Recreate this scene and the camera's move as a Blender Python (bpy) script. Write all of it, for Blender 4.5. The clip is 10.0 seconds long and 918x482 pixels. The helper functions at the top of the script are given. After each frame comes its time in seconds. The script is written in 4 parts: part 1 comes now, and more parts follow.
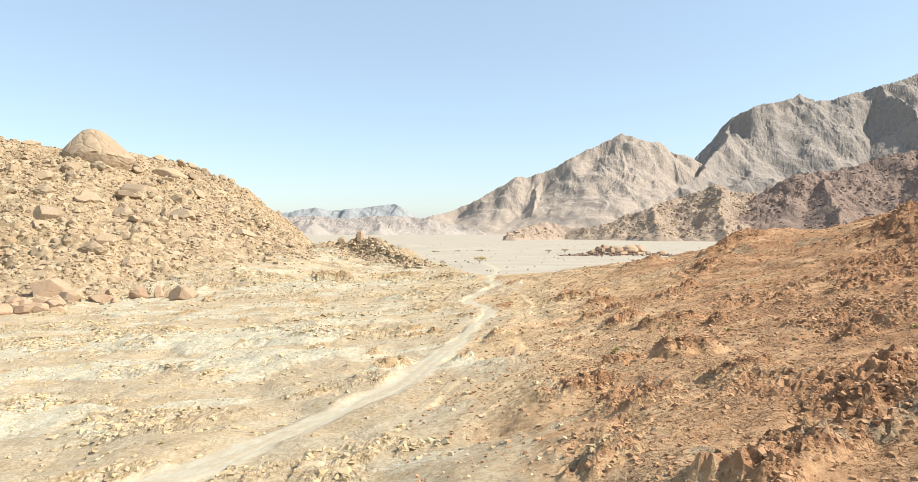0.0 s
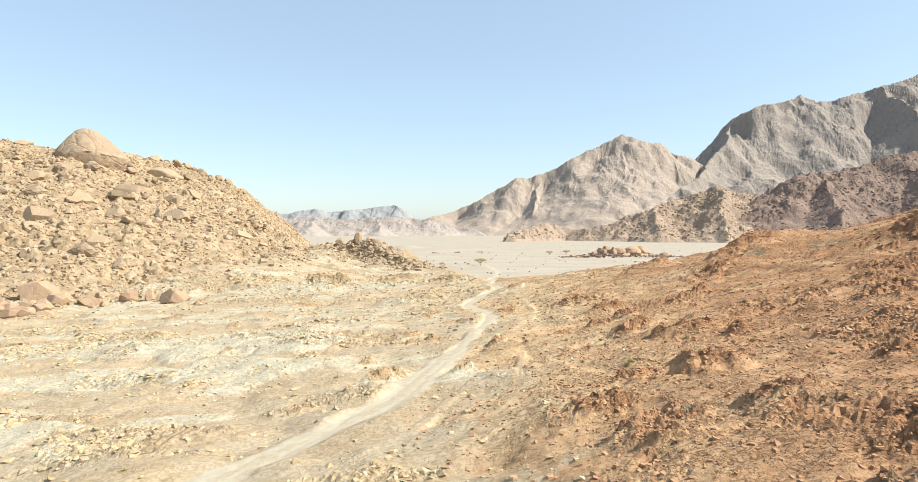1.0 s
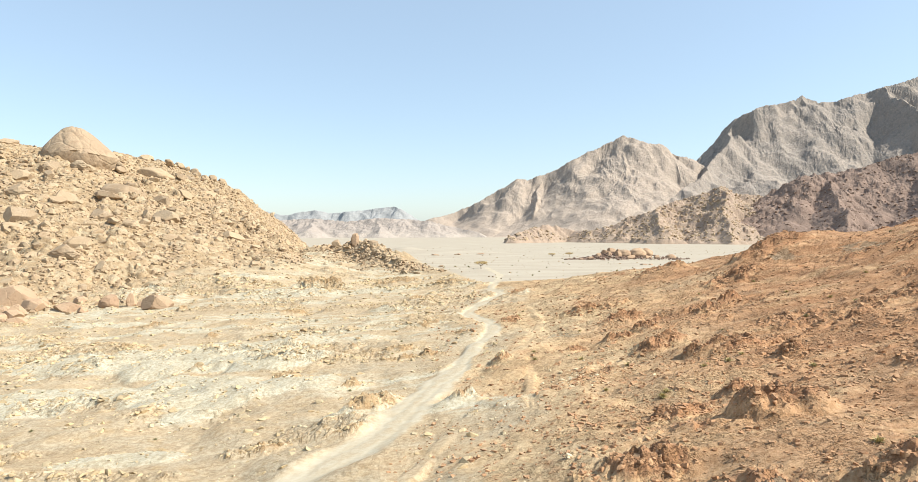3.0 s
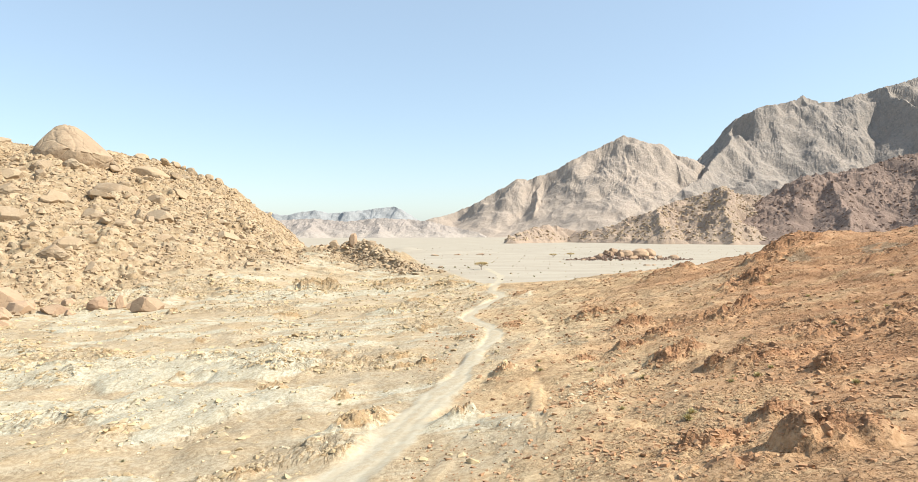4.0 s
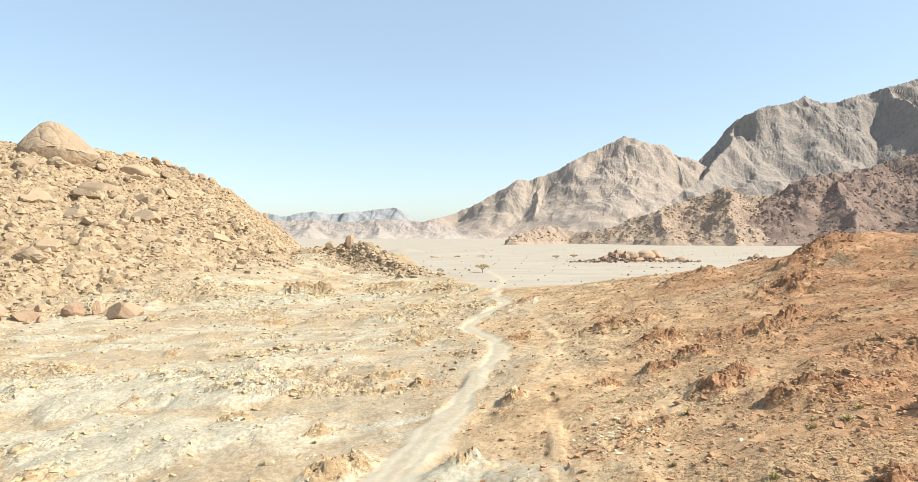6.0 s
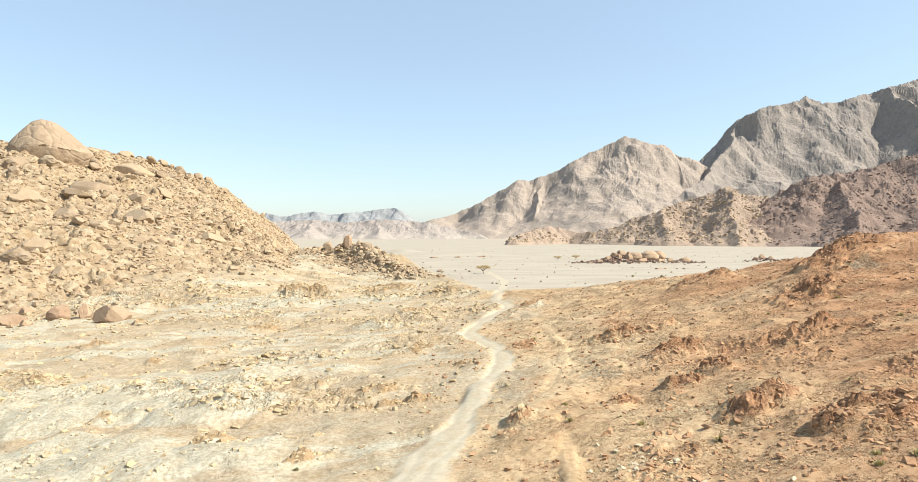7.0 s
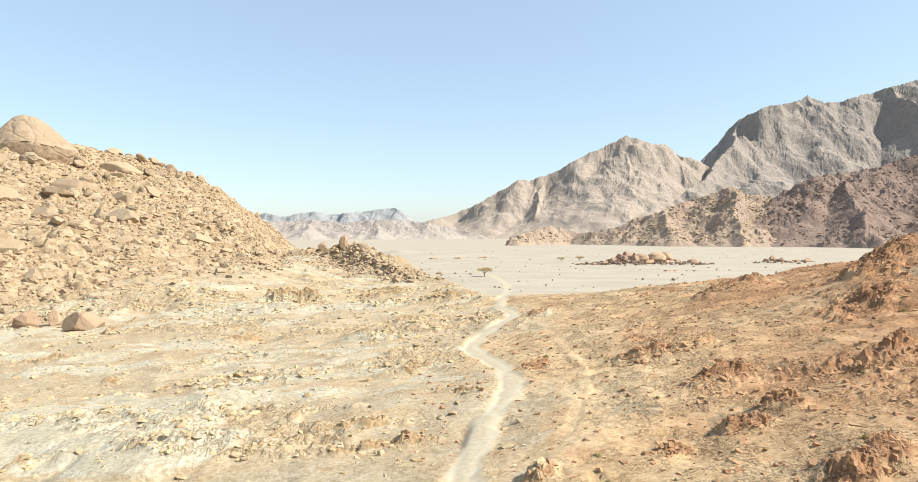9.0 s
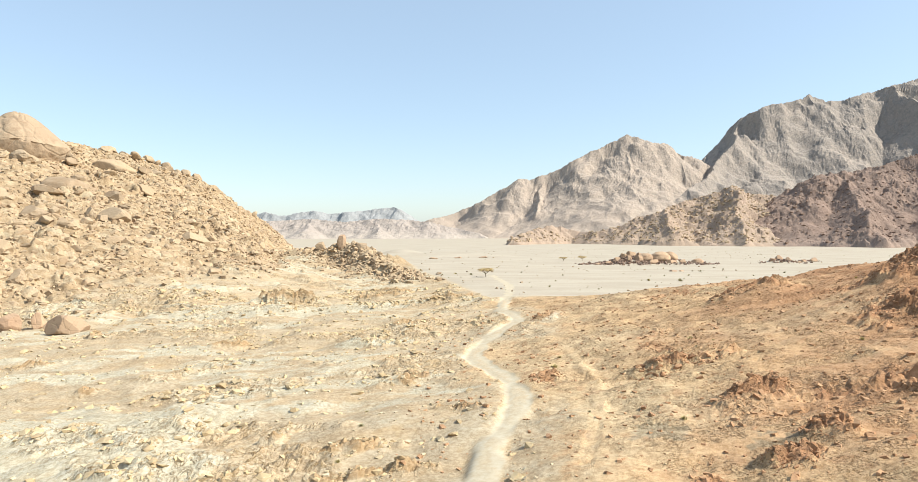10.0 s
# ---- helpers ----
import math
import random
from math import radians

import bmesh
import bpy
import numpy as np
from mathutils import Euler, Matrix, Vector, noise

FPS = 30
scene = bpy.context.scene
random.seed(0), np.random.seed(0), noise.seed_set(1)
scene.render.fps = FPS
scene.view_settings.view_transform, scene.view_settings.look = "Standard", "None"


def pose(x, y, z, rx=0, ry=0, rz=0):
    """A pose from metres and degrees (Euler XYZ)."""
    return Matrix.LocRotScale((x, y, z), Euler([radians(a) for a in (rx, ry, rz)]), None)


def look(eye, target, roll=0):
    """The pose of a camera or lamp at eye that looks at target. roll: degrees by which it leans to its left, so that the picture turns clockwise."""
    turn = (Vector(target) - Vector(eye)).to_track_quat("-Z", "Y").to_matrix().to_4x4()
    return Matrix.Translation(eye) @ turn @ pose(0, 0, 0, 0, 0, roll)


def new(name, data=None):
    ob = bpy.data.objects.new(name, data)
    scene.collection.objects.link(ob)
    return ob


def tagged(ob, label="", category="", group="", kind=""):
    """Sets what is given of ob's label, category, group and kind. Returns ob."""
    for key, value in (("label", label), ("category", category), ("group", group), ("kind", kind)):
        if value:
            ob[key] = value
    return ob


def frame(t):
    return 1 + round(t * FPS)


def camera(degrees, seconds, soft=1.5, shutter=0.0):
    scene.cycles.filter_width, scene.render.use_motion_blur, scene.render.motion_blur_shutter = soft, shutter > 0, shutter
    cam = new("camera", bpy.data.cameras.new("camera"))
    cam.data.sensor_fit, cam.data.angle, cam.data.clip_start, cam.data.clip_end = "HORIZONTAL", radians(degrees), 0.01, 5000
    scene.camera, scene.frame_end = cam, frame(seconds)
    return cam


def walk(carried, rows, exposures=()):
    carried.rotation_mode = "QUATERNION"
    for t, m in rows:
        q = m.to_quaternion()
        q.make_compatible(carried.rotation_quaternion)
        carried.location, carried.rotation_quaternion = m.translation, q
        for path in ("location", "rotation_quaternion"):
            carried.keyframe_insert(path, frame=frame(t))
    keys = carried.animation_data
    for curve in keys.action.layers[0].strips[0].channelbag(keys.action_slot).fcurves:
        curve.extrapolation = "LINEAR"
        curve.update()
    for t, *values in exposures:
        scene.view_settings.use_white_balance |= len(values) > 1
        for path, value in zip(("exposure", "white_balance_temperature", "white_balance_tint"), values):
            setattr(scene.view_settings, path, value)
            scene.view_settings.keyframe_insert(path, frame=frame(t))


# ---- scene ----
cam = camera(72.0, 10.0, soft=0.8)
METRES, EYE, TILT, LEAN, TURN = 59.02, 18.0, 0.0, -5.5, 0.0
ROWS = [
    (0.0, 0.0, 0.0, 0.0, -0.11, -1.18, 5.52),
    (0.5, 0.0009, 0.0487, -0.0003, -0.1, -1.135, 5.53),
    (1.0, 0.0022, 0.0973, -0.0003, -0.1, -1.07, 5.54),
    (1.5, 0.0033, 0.1447, -0.0006, -0.08, -1.045, 5.54),
    (2.0, 0.0038, 0.1913, -0.0011, -0.09, -1.0, 5.55),
    (2.5, 0.0048, 0.2377, -0.0009, -0.07, -0.945, 5.55),
    (4.0, 0.0071, 0.3819, -0.0009, -0.07, -0.93, 5.53),
    (4.5, 0.0073, 0.4305, -0.0011, -0.07, -0.92, 5.52),
    (5.0, 0.0069, 0.4796, -0.0014, -0.08, -0.885, 5.52),
    (5.5, 0.007, 0.5295, -0.0014, -0.07, -0.85, 5.52),
    (7.0, 0.0067, 0.6837, -0.0014, -0.05, -0.8, 5.5),
    (7.5, 0.0067, 0.7348, -0.0005, -0.05, -0.765, 5.51),
    (8.0, 0.0065, 0.7864, 0.0002, -0.05, -0.74, 5.51),
    (8.5, 0.0062, 0.8391, 0.0004, -0.05, -0.755, 5.5),
    (9.0, 0.0055, 0.8924, 0.0012, -0.05, -0.79, 5.48),
    (9.5, 0.0048, 0.9463, 0.0018, -0.05, -0.82, 5.49),
    (10.0, 0.0041, 0.9999, 0.0017, -0.03, -0.855, 5.49),
]
walk(cam, [(t, pose(0, 0, EYE, TILT, LEAN, TURN) @ pose(METRES * x, METRES * y, METRES * z, 90 + pitch, roll, yaw)) for t, x, y, z, yaw, pitch, roll in ROWS],
     exposures=[(0.0, 0.60, 6350, 7.0), (10.0, 0.60, 6350, 7.0)])

# ---------------------------------------------------------------- sky and sun
SUN_TURN, SUN_HIGH = 101.0, 44.0      # degrees clockwise from straight ahead, and above the horizon
world = bpy.data.worlds.new("sky")
scene.world = world
world.use_nodes = True
wn = world.node_tree
sky = wn.nodes.new("ShaderNodeTexSky")
sky.sky_type, sky.sun_disc = "NISHITA", False
sky.sun_elevation, sky.sun_rotation = radians(SUN_HIGH), radians(SUN_TURN)
sky.air_density, sky.dust_density, sky.ozone_density = 1.0, 0.8, 1.0
wn.nodes["Background"].inputs["Strength"].default_value = 0.077
wn.links.new(sky.outputs["Color"], wn.nodes["Background"].inputs["Color"])
veil = wn.nodes.new("ShaderNodeBackground")          # dust in the air brightens the whole sky evenly
veil.inputs["Color"].default_value = (0.19, 0.228, 0.262, 1)
both = wn.nodes.new("ShaderNodeAddShader")
wn.links.new(wn.nodes["Background"].outputs[0], both.inputs[0])
wn.links.new(veil.outputs[0], both.inputs[1])
wn.links.new(both.outputs[0], wn.nodes["World Output"].inputs["Surface"])
sun = new("sun", bpy.data.lights.new("sun", "SUN"))
sun.data.energy, sun.data.angle, sun.data.color = 5.2, radians(0.5), (1.0, 0.94, 0.84)
to_sun = Vector((math.sin(radians(SUN_TURN)) * math.cos(radians(SUN_HIGH)), math.cos(radians(SUN_TURN)) * math.cos(radians(SUN_HIGH)), math.sin(radians(SUN_HIGH))))
sun.matrix_world = look(to_sun * 300, (0, 0, 0))

# ---------------------------------------------------------------- materials
class Nodes:
    """A small builder of node materials."""

    def __init__(self, name, rough=0.9):
        self.m = bpy.data.materials.new(name)
        self.m.use_nodes = True
        self.t = self.m.node_tree
        self.bsdf = self.t.nodes["Principled BSDF"]
        self.bsdf.inputs["Roughness"].default_value = rough
        self.bsdf.inputs["Specular IOR Level"].default_value = 0.2
        self.place = self.add("ShaderNodeNewGeometry").outputs["Position"]

    def add(self, kind):
        return self.t.nodes.new(kind)

    def put(self, value, socket):
        if isinstance(value, bpy.types.NodeSocket):
            self.t.links.new(value, socket)
        else:
            socket.default_value = (*value, 1) if isinstance(value, tuple) and len(value) == 3 and socket.type == "RGBA" else value

    def noise(self, scale, detail=4, rough=0.55, stretch=None, distort=0.0):
        n = self.add("ShaderNodeTexNoise")
        n.inputs["Scale"].default_value, n.inputs["Detail"].default_value = scale, detail
        n.inputs["Roughness"].default_value, n.inputs["Distortion"].default_value = rough, distort
        where = self.place
        if stretch:
            mp = self.add("ShaderNodeMapping")
            mp.inputs["Scale"].default_value, mp.inputs["Rotation"].default_value = stretch[:3], (0, 0, radians(stretch[3]))
            self.t.links.new(where, mp.inputs["Vector"])
            where = mp.outputs["Vector"]
        self.t.links.new(where, n.inputs["Vector"])
        return n.outputs["Fac"]

    def cracks(self, scale, kind="DISTANCE_TO_EDGE", out="Distance"):
        n = self.add("ShaderNodeTexVoronoi")
        n.feature = kind
        n.inputs["Scale"].default_value = scale
        self.t.links.new(self.place, n.inputs["Vector"])
        return n.outputs[out]

    def attribute(self, name):
        n = self.add("ShaderNodeAttribute")
        n.attribute_name = name
        return n.outputs["Fac"]

    def math(self, how, a, b=0.0, clamp=False):
        n = self.add("ShaderNodeMath")
        n.operation, n.use_clamp = how, clamp
        self.put(a, n.inputs[0]), self.put(b, n.inputs[1])
        return n.outputs[0]

    def span(self, v, a, b, c=0.0, d=1.0):
        n = self.add("ShaderNodeMapRange")
        n.interpolation_type = "SMOOTHSTEP"
        for s, x in zip(("Value", "From Min", "From Max", "To Min", "To Max"), (v, a, b, c, d)):
            self.put(x, n.inputs[s])
        return n.outputs["Result"]

    def mix(self, f, a, b, how="MIX"):
        n = self.add("ShaderNodeMix")
        n.data_type, n.blend_type = "RGBA", how
        ins = [s for s in n.inputs if s.enabled]
        self.put(f, ins[0]), self.put(a, ins[1]), self.put(b, ins[2])
        return [s for s in n.outputs if s.enabled][0]

    def bump(self, height, distance, strength=1.0, under=None):
        n = self.add("ShaderNodeBump")
        n.inputs["Distance"].default_value = distance
        self.put(strength, n.inputs["Strength"])
        self.put(height, n.inputs["Height"])
        if under:
            self.t.links.new(under, n.inputs["Normal"])
        return n.outputs["Normal"]

    def done(self, colour, normal=None):
        self.put(colour, self.bsdf.inputs["Base Color"])
        if normal:
            self.t.links.new(normal, self.bsdf.inputs["Normal"])
        return self.m


def rock_material(name, dark, mid, pale, size, relief_m, per="object"):
    """Weathered granite: mottled tones, blotches, cracks and a grainy skin."""
    n = Nodes(name, 0.88)
    big, fine = n.noise(0.35 / size, 4), n.noise(3.0 / size, 5, 0.65)
    c = n.mix(n.span(big, 0.35, 0.65), mid, pale)
    c = n.mix(n.math("MULTIPLY", n.span(fine, 0.5, 0.72), 0.6), c, dark)
    if per == "object":
        r = n.add("ShaderNodeObjectInfo").outputs["Random"]
    else:
        r = n.add("ShaderNodeNewGeometry").outputs["Random Per Island"]
    c = n.mix(n.span(r, 0.0, 1.0, 0.0, 0.55), c, mid)
    tone = n.mix(n.span(r, 0.0, 1.0), (0.84, 0.82, 0.81), (1.12, 1.11, 1.09))
    c = n.mix(1.0, c, tone, "MULTIPLY")
    nor = n.bump(n.noise(1.2 / size, 6, 0.6), relief_m, 0.8)
    nor = n.bump(n.span(n.cracks(0.8 / size), 0.0, 0.06), relief_m * 0.4, 0.35, nor)
    return n.done(c, nor)


def ground_material():
    """Pale bedrock and peach sand on the valley floor, rust-brown stony soil on the slope, sand on the track and the plain."""
    n = Nodes("desert_ground", 0.95)
    broad, mid, fine, grain = n.noise(0.05, 5), n.noise(0.45, 6, 0.62), n.noise(2.6, 5, 0.68), n.noise(9.0, 4, 0.7)
    drift = n.noise(0.16, 7, 0.64, (0.55, 1.5, 1.0, -14), 0.6)
    right, hilly, smooth = n.attribute("right"), n.attribute("hilly"), n.math("MAXIMUM", n.attribute("track"), n.attribute("plain"))
    # valley floor: drifted sand, ochre stains, bare pale rock
    floor = n.mix(n.span(drift, 0.36, 0.62), (0.437, 0.338, 0.216), (0.451, 0.374, 0.261))
    floor = n.mix(n.math("MULTIPLY", n.span(mid, 0.54, 0.68), 0.55), floor, (0.42, 0.305, 0.165))
    pale = n.mix(n.span(mid, 0.36, 0.64), (0.484, 0.445, 0.343), (0.461, 0.406, 0.293))
    bare = n.span(n.math("ADD", n.attribute("slab"), n.math("MULTIPLY", n.math("SUBTRACT", drift, 0.5), 2.6), True), 0.3, 0.72)
    floor = n.mix(bare, floor, pale)
    # iron stain on the ledges, its brown also painting their shaded risers
    stain_shade = n.span(n.math("ADD", n.attribute("ledge"), n.math("MULTIPLY", n.math("SUBTRACT", fine, 0.55), 1.8), True), 0.45, 0.85)
    floor = n.mix(n.math("MULTIPLY", stain_shade, 0.7), floor, n.mix(n.span(mid, 0.4, 0.6), (0.345, 0.225, 0.105), (0.43, 0.33, 0.19)))
    tick = n.span(n.noise(1.0, 5, 0.6, (1.7, 0.75, 1.0, -32), 0.7), 0.5, 0.6)
    torn = n.math("MULTIPLY", n.span(n.attribute("broken"), 0.1, 0.7), n.span(smooth, 0, 0.5, 1.0, 0.0))
    # brown band on each tick's edge paints the warm shade of small rock steps
    brink = n.math("SUBTRACT", 1.0, n.math("ABSOLUTE", n.math("SUBTRACT", n.math("MULTIPLY", tick, 2.0), 1.0)))
    floor = n.mix(n.math("MULTIPLY", n.math("MULTIPLY", torn, n.span(brink, 0.3, 0.9)), 0.55), floor, (0.335, 0.225, 0.105))
    # the slope: tan near the track, rust higher up and nearer
    tan = n.mix(n.span(broad, 0.38, 0.62), (0.505, 0.352, 0.2), (0.53, 0.405, 0.25))
    rust = n.mix(n.span(drift, 0.36, 0.64), (0.375, 0.205, 0.105), (0.455, 0.275, 0.15))
    slope = n.mix(n.attribute("rust"), tan, rust)
    slope = n.mix(n.math("MULTIPLY", n.span(drift, 0.52, 0.68), 0.5), slope, (0.49, 0.355, 0.2))
    slope = n.mix(n.math("MULTIPLY", n.span(mid, 0.53, 0.67), 0.5), slope, (0.40, 0.23, 0.122))
    edge = n.math("ADD", right, n.math("MULTIPLY", n.math("SUBTRACT", mid, 0.5), 0.9), True)
    col = n.mix(n.span(edge, 0.3, 0.7), floor, slope)
    # the boulder hill
    hill = n.mix(n.span(mid, 0.38, 0.62), (0.391, 0.299, 0.189), (0.317, 0.230, 0.138))
    hill = n.mix(n.span(drift, 0.47, 0.62), hill, (0.437, 0.357, 0.243))
    col = n.mix(hilly, col, hill)
    # crags
    crag = n.math("ADD", n.attribute("crag"), n.math("MULTIPLY", n.math("SUBTRACT", mid, 0.55), 1.4), True)
    dark = n.mix(n.span(fine, 0.38, 0.62), (0.27, 0.135, 0.07), (0.40, 0.23, 0.124))
    col = n.mix(n.math("MULTIPLY", n.span(crag, 0.3, 0.75), 0.85), col, n.mix(right, (0.35, 0.24, 0.13), dark))
    plain = n.mix(n.span(n.noise(0.03, 5, 0.6, (1, 3.0, 1, 8)), 0.35, 0.65), (0.356, 0.306, 0.236), (0.404, 0.353, 0.277))
    plain = n.mix(n.math("MULTIPLY", n.span(n.noise(0.35, 4, 0.65), 0.58, 0.72), 0.5), plain, (0.34, 0.265, 0.18))
    col = n.mix(n.attribute("plain"), col, plain)
    dust = n.mix(n.span(n.noise(0.8, 5, 0.6), 0.35, 0.65), (0.461, 0.405, 0.303), (0.427, 0.356, 0.250))
    trk = n.math("ADD", n.attribute("track"), n.math("MULTIPLY", n.math("SUBTRACT", mid, 0.5), 1.5), True)
    col = n.mix(n.span(trk, 0.25, 0.85), col, dust)
    seam = n.math("ADD", n.attribute("green"), n.math("MULTIPLY", n.math("SUBTRACT", fine, 0.5), 1.4), True)
    col = n.mix(n.math("MULTIPLY", n.span(seam, 0.45, 0.95), 0.5), col, n.mix(n.span(mid, 0.4, 0.6), (0.135, 0.138, 0.10), (0.27, 0.265, 0.20)))
    # chips of stone lying on the soil, and fine grit
    strewn = n.math("MULTIPLY", n.math("MULTIPLY", n.math("MAXIMUM", right, n.span(bare, 0, 1, 0.55, 0.2)), n.span(n.noise(0.3, 5, 0.65), 0.36, 0.56)), n.span(smooth, 0, 0.5, 1.0, 0.0))
    chips = n.noise(5.0, 3, 0.6, None, 0.8)
    col = n.mix(n.math("MULTIPLY", strewn, n.span(chips, 0.55, 0.66, 0.0, 0.4)), col, n.mix(right, (0.33, 0.22, 0.115), (0.27, 0.145, 0.075)))
    grit = n.mix(n.span(fine, 0.38, 0.64), (1.1, 1.09, 1.08), (0.80, 0.73, 0.65))
    col = n.mix(n.span(smooth, 0, 1, 0.9, 0.25), col, grit, "MULTIPLY")
    # relief: rock skin, joints of the bedrock, loose stones
    rough_here = n.span(smooth, 0, 1, 1.0, 0.15)
    nor = n.bump(n.noise(1.0, 9, 0.72), 0.5, n.math("MULTIPLY", rough_here, n.span(n.math("MAXIMUM", right, hilly), 0, 1, 0.28, 0.42)))
    wander = n.noise(0.42, 6, 0.66, (1.5, 0.7, 1.0, 24), 0.5)
    joint = n.span(n.math("ABSOLUTE", n.math("SUBTRACT", wander, 0.5)), 0.0, 0.03)
    nor = n.bump(joint, 0.16, n.math("MULTIPLY", n.math("MULTIPLY", bare, rough_here), n.span(right, 0.2, 0.6, 0.5, 0.0)), nor)
    nor = n.bump(tick, 0.28, n.math("MULTIPLY", torn, 0.75), nor)
    nor = n.bump(n.span(chips, 0.48, 0.66), 0.24, strewn, nor)
    nor = n.bump(grain, 0.12, n.math("MULTIPLY", rough_here, 0.6), nor)
    return n.done(col, nor)


def mountain_material(name, dark, mid, pale, foot, foot_high, size, relief_share=0.8):
    """Bare rock with darker crags, paler towards its foot: gravel fans, with haze put into the colour."""
    n = Nodes(name, 0.95)
    a, b = n.noise(0.4 / size, 5, 0.6), n.noise(3.2 / size, 7, 0.7, (1, 1, 0.4, 0))
    c = n.mix(n.span(a, 0.38, 0.62), mid, pale)
    c = n.mix(n.math("MULTIPLY", n.span(b, 0.46, 0.66), 0.6), c, dark)
    c = n.mix(n.math("MULTIPLY", n.span(n.noise(9.0 / size, 4, 0.75), 0.48, 0.62), 0.6), c, tuple(v * 1.25 for v in pale))
    # low-lying haze is painted in here, on top of the fans' paler gravel
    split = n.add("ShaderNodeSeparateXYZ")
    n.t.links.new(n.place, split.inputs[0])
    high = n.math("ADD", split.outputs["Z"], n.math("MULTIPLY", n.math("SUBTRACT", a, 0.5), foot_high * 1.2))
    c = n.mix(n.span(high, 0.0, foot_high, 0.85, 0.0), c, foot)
    nor = n.bump(n.noise(1.6 / size, 9, 0.7), size * 0.3, relief_share)
    nor = n.bump(n.noise(7.0 / size, 6, 0.75), size * 0.14, relief_share, nor)
    return n.done(c, nor)


GROUND = ground_material()
DOME = rock_material("dome_granite", (0.206, 0.132, 0.078), (0.338, 0.245, 0.162), (0.412, 0.319, 0.216), 9.0, 1.6)
GRANITE = rock_material("tan_granite", (0.223, 0.150, 0.094), (0.348, 0.255, 0.161), (0.401, 0.314, 0.214), 2.0, 0.35)
RUBBLE = rock_material("tan_rubble", (0.242, 0.161, 0.098), (0.362, 0.263, 0.165), (0.424, 0.335, 0.223), 1.0, 0.15, "island")
RUST_STONE = rock_material("rust_stone", (0.24, 0.125, 0.068), (0.39, 0.225, 0.122), (0.46, 0.295, 0.168), 0.5, 0.08, "island")
RUST_ROCK = rock_material("rust_rock", (0.20, 0.1, 0.054), (0.345, 0.192, 0.103), (0.42, 0.26, 0.142), 0.5, 0.12)
TAN_ROCK = rock_material("tan_rock", (0.31, 0.2, 0.1), (0.425, 0.31, 0.172), (0.49, 0.40, 0.255), 0.6, 0.1)
PALE_STONE = rock_material("pale_stone", (0.38, 0.265, 0.15), (0.52, 0.41, 0.26), (0.60, 0.52, 0.37), 0.5, 0.08, "island")
TAN_STONE = rock_material("tan_ledge_stone", (0.34, 0.225, 0.115), (0.445, 0.33, 0.185), (0.50, 0.415, 0.27), 0.6, 0.08, "island")
RED_ROCK = rock_material("red_brown_granite", (0.22, 0.135, 0.085), (0.375, 0.255, 0.165), (0.44, 0.32, 0.21), 2.5, 0.35)
# dark tone: painted shade on the right-hand hill, plain brown on the outcrops
DARK_BLOCK = rock_material("dark_mauve_block", (0.126, 0.082, 0.063), (0.210, 0.141, 0.105), (0.269, 0.189, 0.143), 4.0, 0.5, "island")
# the fourth colour is the foot tone, haze mixed in
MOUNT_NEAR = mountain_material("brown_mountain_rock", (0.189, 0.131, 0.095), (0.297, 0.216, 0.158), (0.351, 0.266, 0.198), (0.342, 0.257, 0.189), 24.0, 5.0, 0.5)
# darker copy of the brown rock, with the hill's shaded flank in its colour
MOUNT_SHADED = mountain_material("shaded_brown_rock", (0.123, 0.083, 0.066), (0.203, 0.141, 0.110), (0.253, 0.180, 0.139), (0.282, 0.207, 0.162), 18.0, 5.0, 0.50)
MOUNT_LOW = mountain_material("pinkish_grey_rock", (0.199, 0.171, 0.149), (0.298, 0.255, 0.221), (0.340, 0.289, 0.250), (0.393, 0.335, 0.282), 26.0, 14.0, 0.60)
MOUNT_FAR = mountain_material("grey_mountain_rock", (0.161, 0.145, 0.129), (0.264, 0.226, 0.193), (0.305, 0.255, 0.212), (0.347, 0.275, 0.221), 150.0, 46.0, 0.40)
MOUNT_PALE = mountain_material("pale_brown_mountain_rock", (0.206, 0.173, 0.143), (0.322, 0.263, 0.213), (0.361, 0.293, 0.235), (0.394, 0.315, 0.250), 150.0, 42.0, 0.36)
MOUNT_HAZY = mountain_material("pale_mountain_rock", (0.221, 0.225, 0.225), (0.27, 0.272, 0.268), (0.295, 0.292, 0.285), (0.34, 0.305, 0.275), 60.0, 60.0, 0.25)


def plain_material(name, one, two, scale, rough=0.8):
    n = Nodes(name, rough)
    r = n.add("ShaderNodeNewGeometry").outputs["Random Per Island"]
    c = n.mix(r, one, two)
    c = n.mix(n.math("MULTIPLY", n.span(n.noise(scale, 3), 0.45, 0.7), 0.5), c, tuple(v * 0.6 for v in two))
    return n.done(c)


BARK = plain_material("acacia_bark", (0.136, 0.088, 0.054), (0.177, 0.122, 0.075), 6.0)
LEAVES = plain_material("acacia_leaves", (0.42, 0.31, 0.14), (0.54, 0.41, 0.20), 3.0)
STRAW = plain_material("dry_shrub", (0.50, 0.40, 0.19), (0.40, 0.34, 0.15), 5.0)
SAGE = plain_material("grey_green_shrub", (0.40, 0.36, 0.21), (0.32, 0.29, 0.16), 5.0)

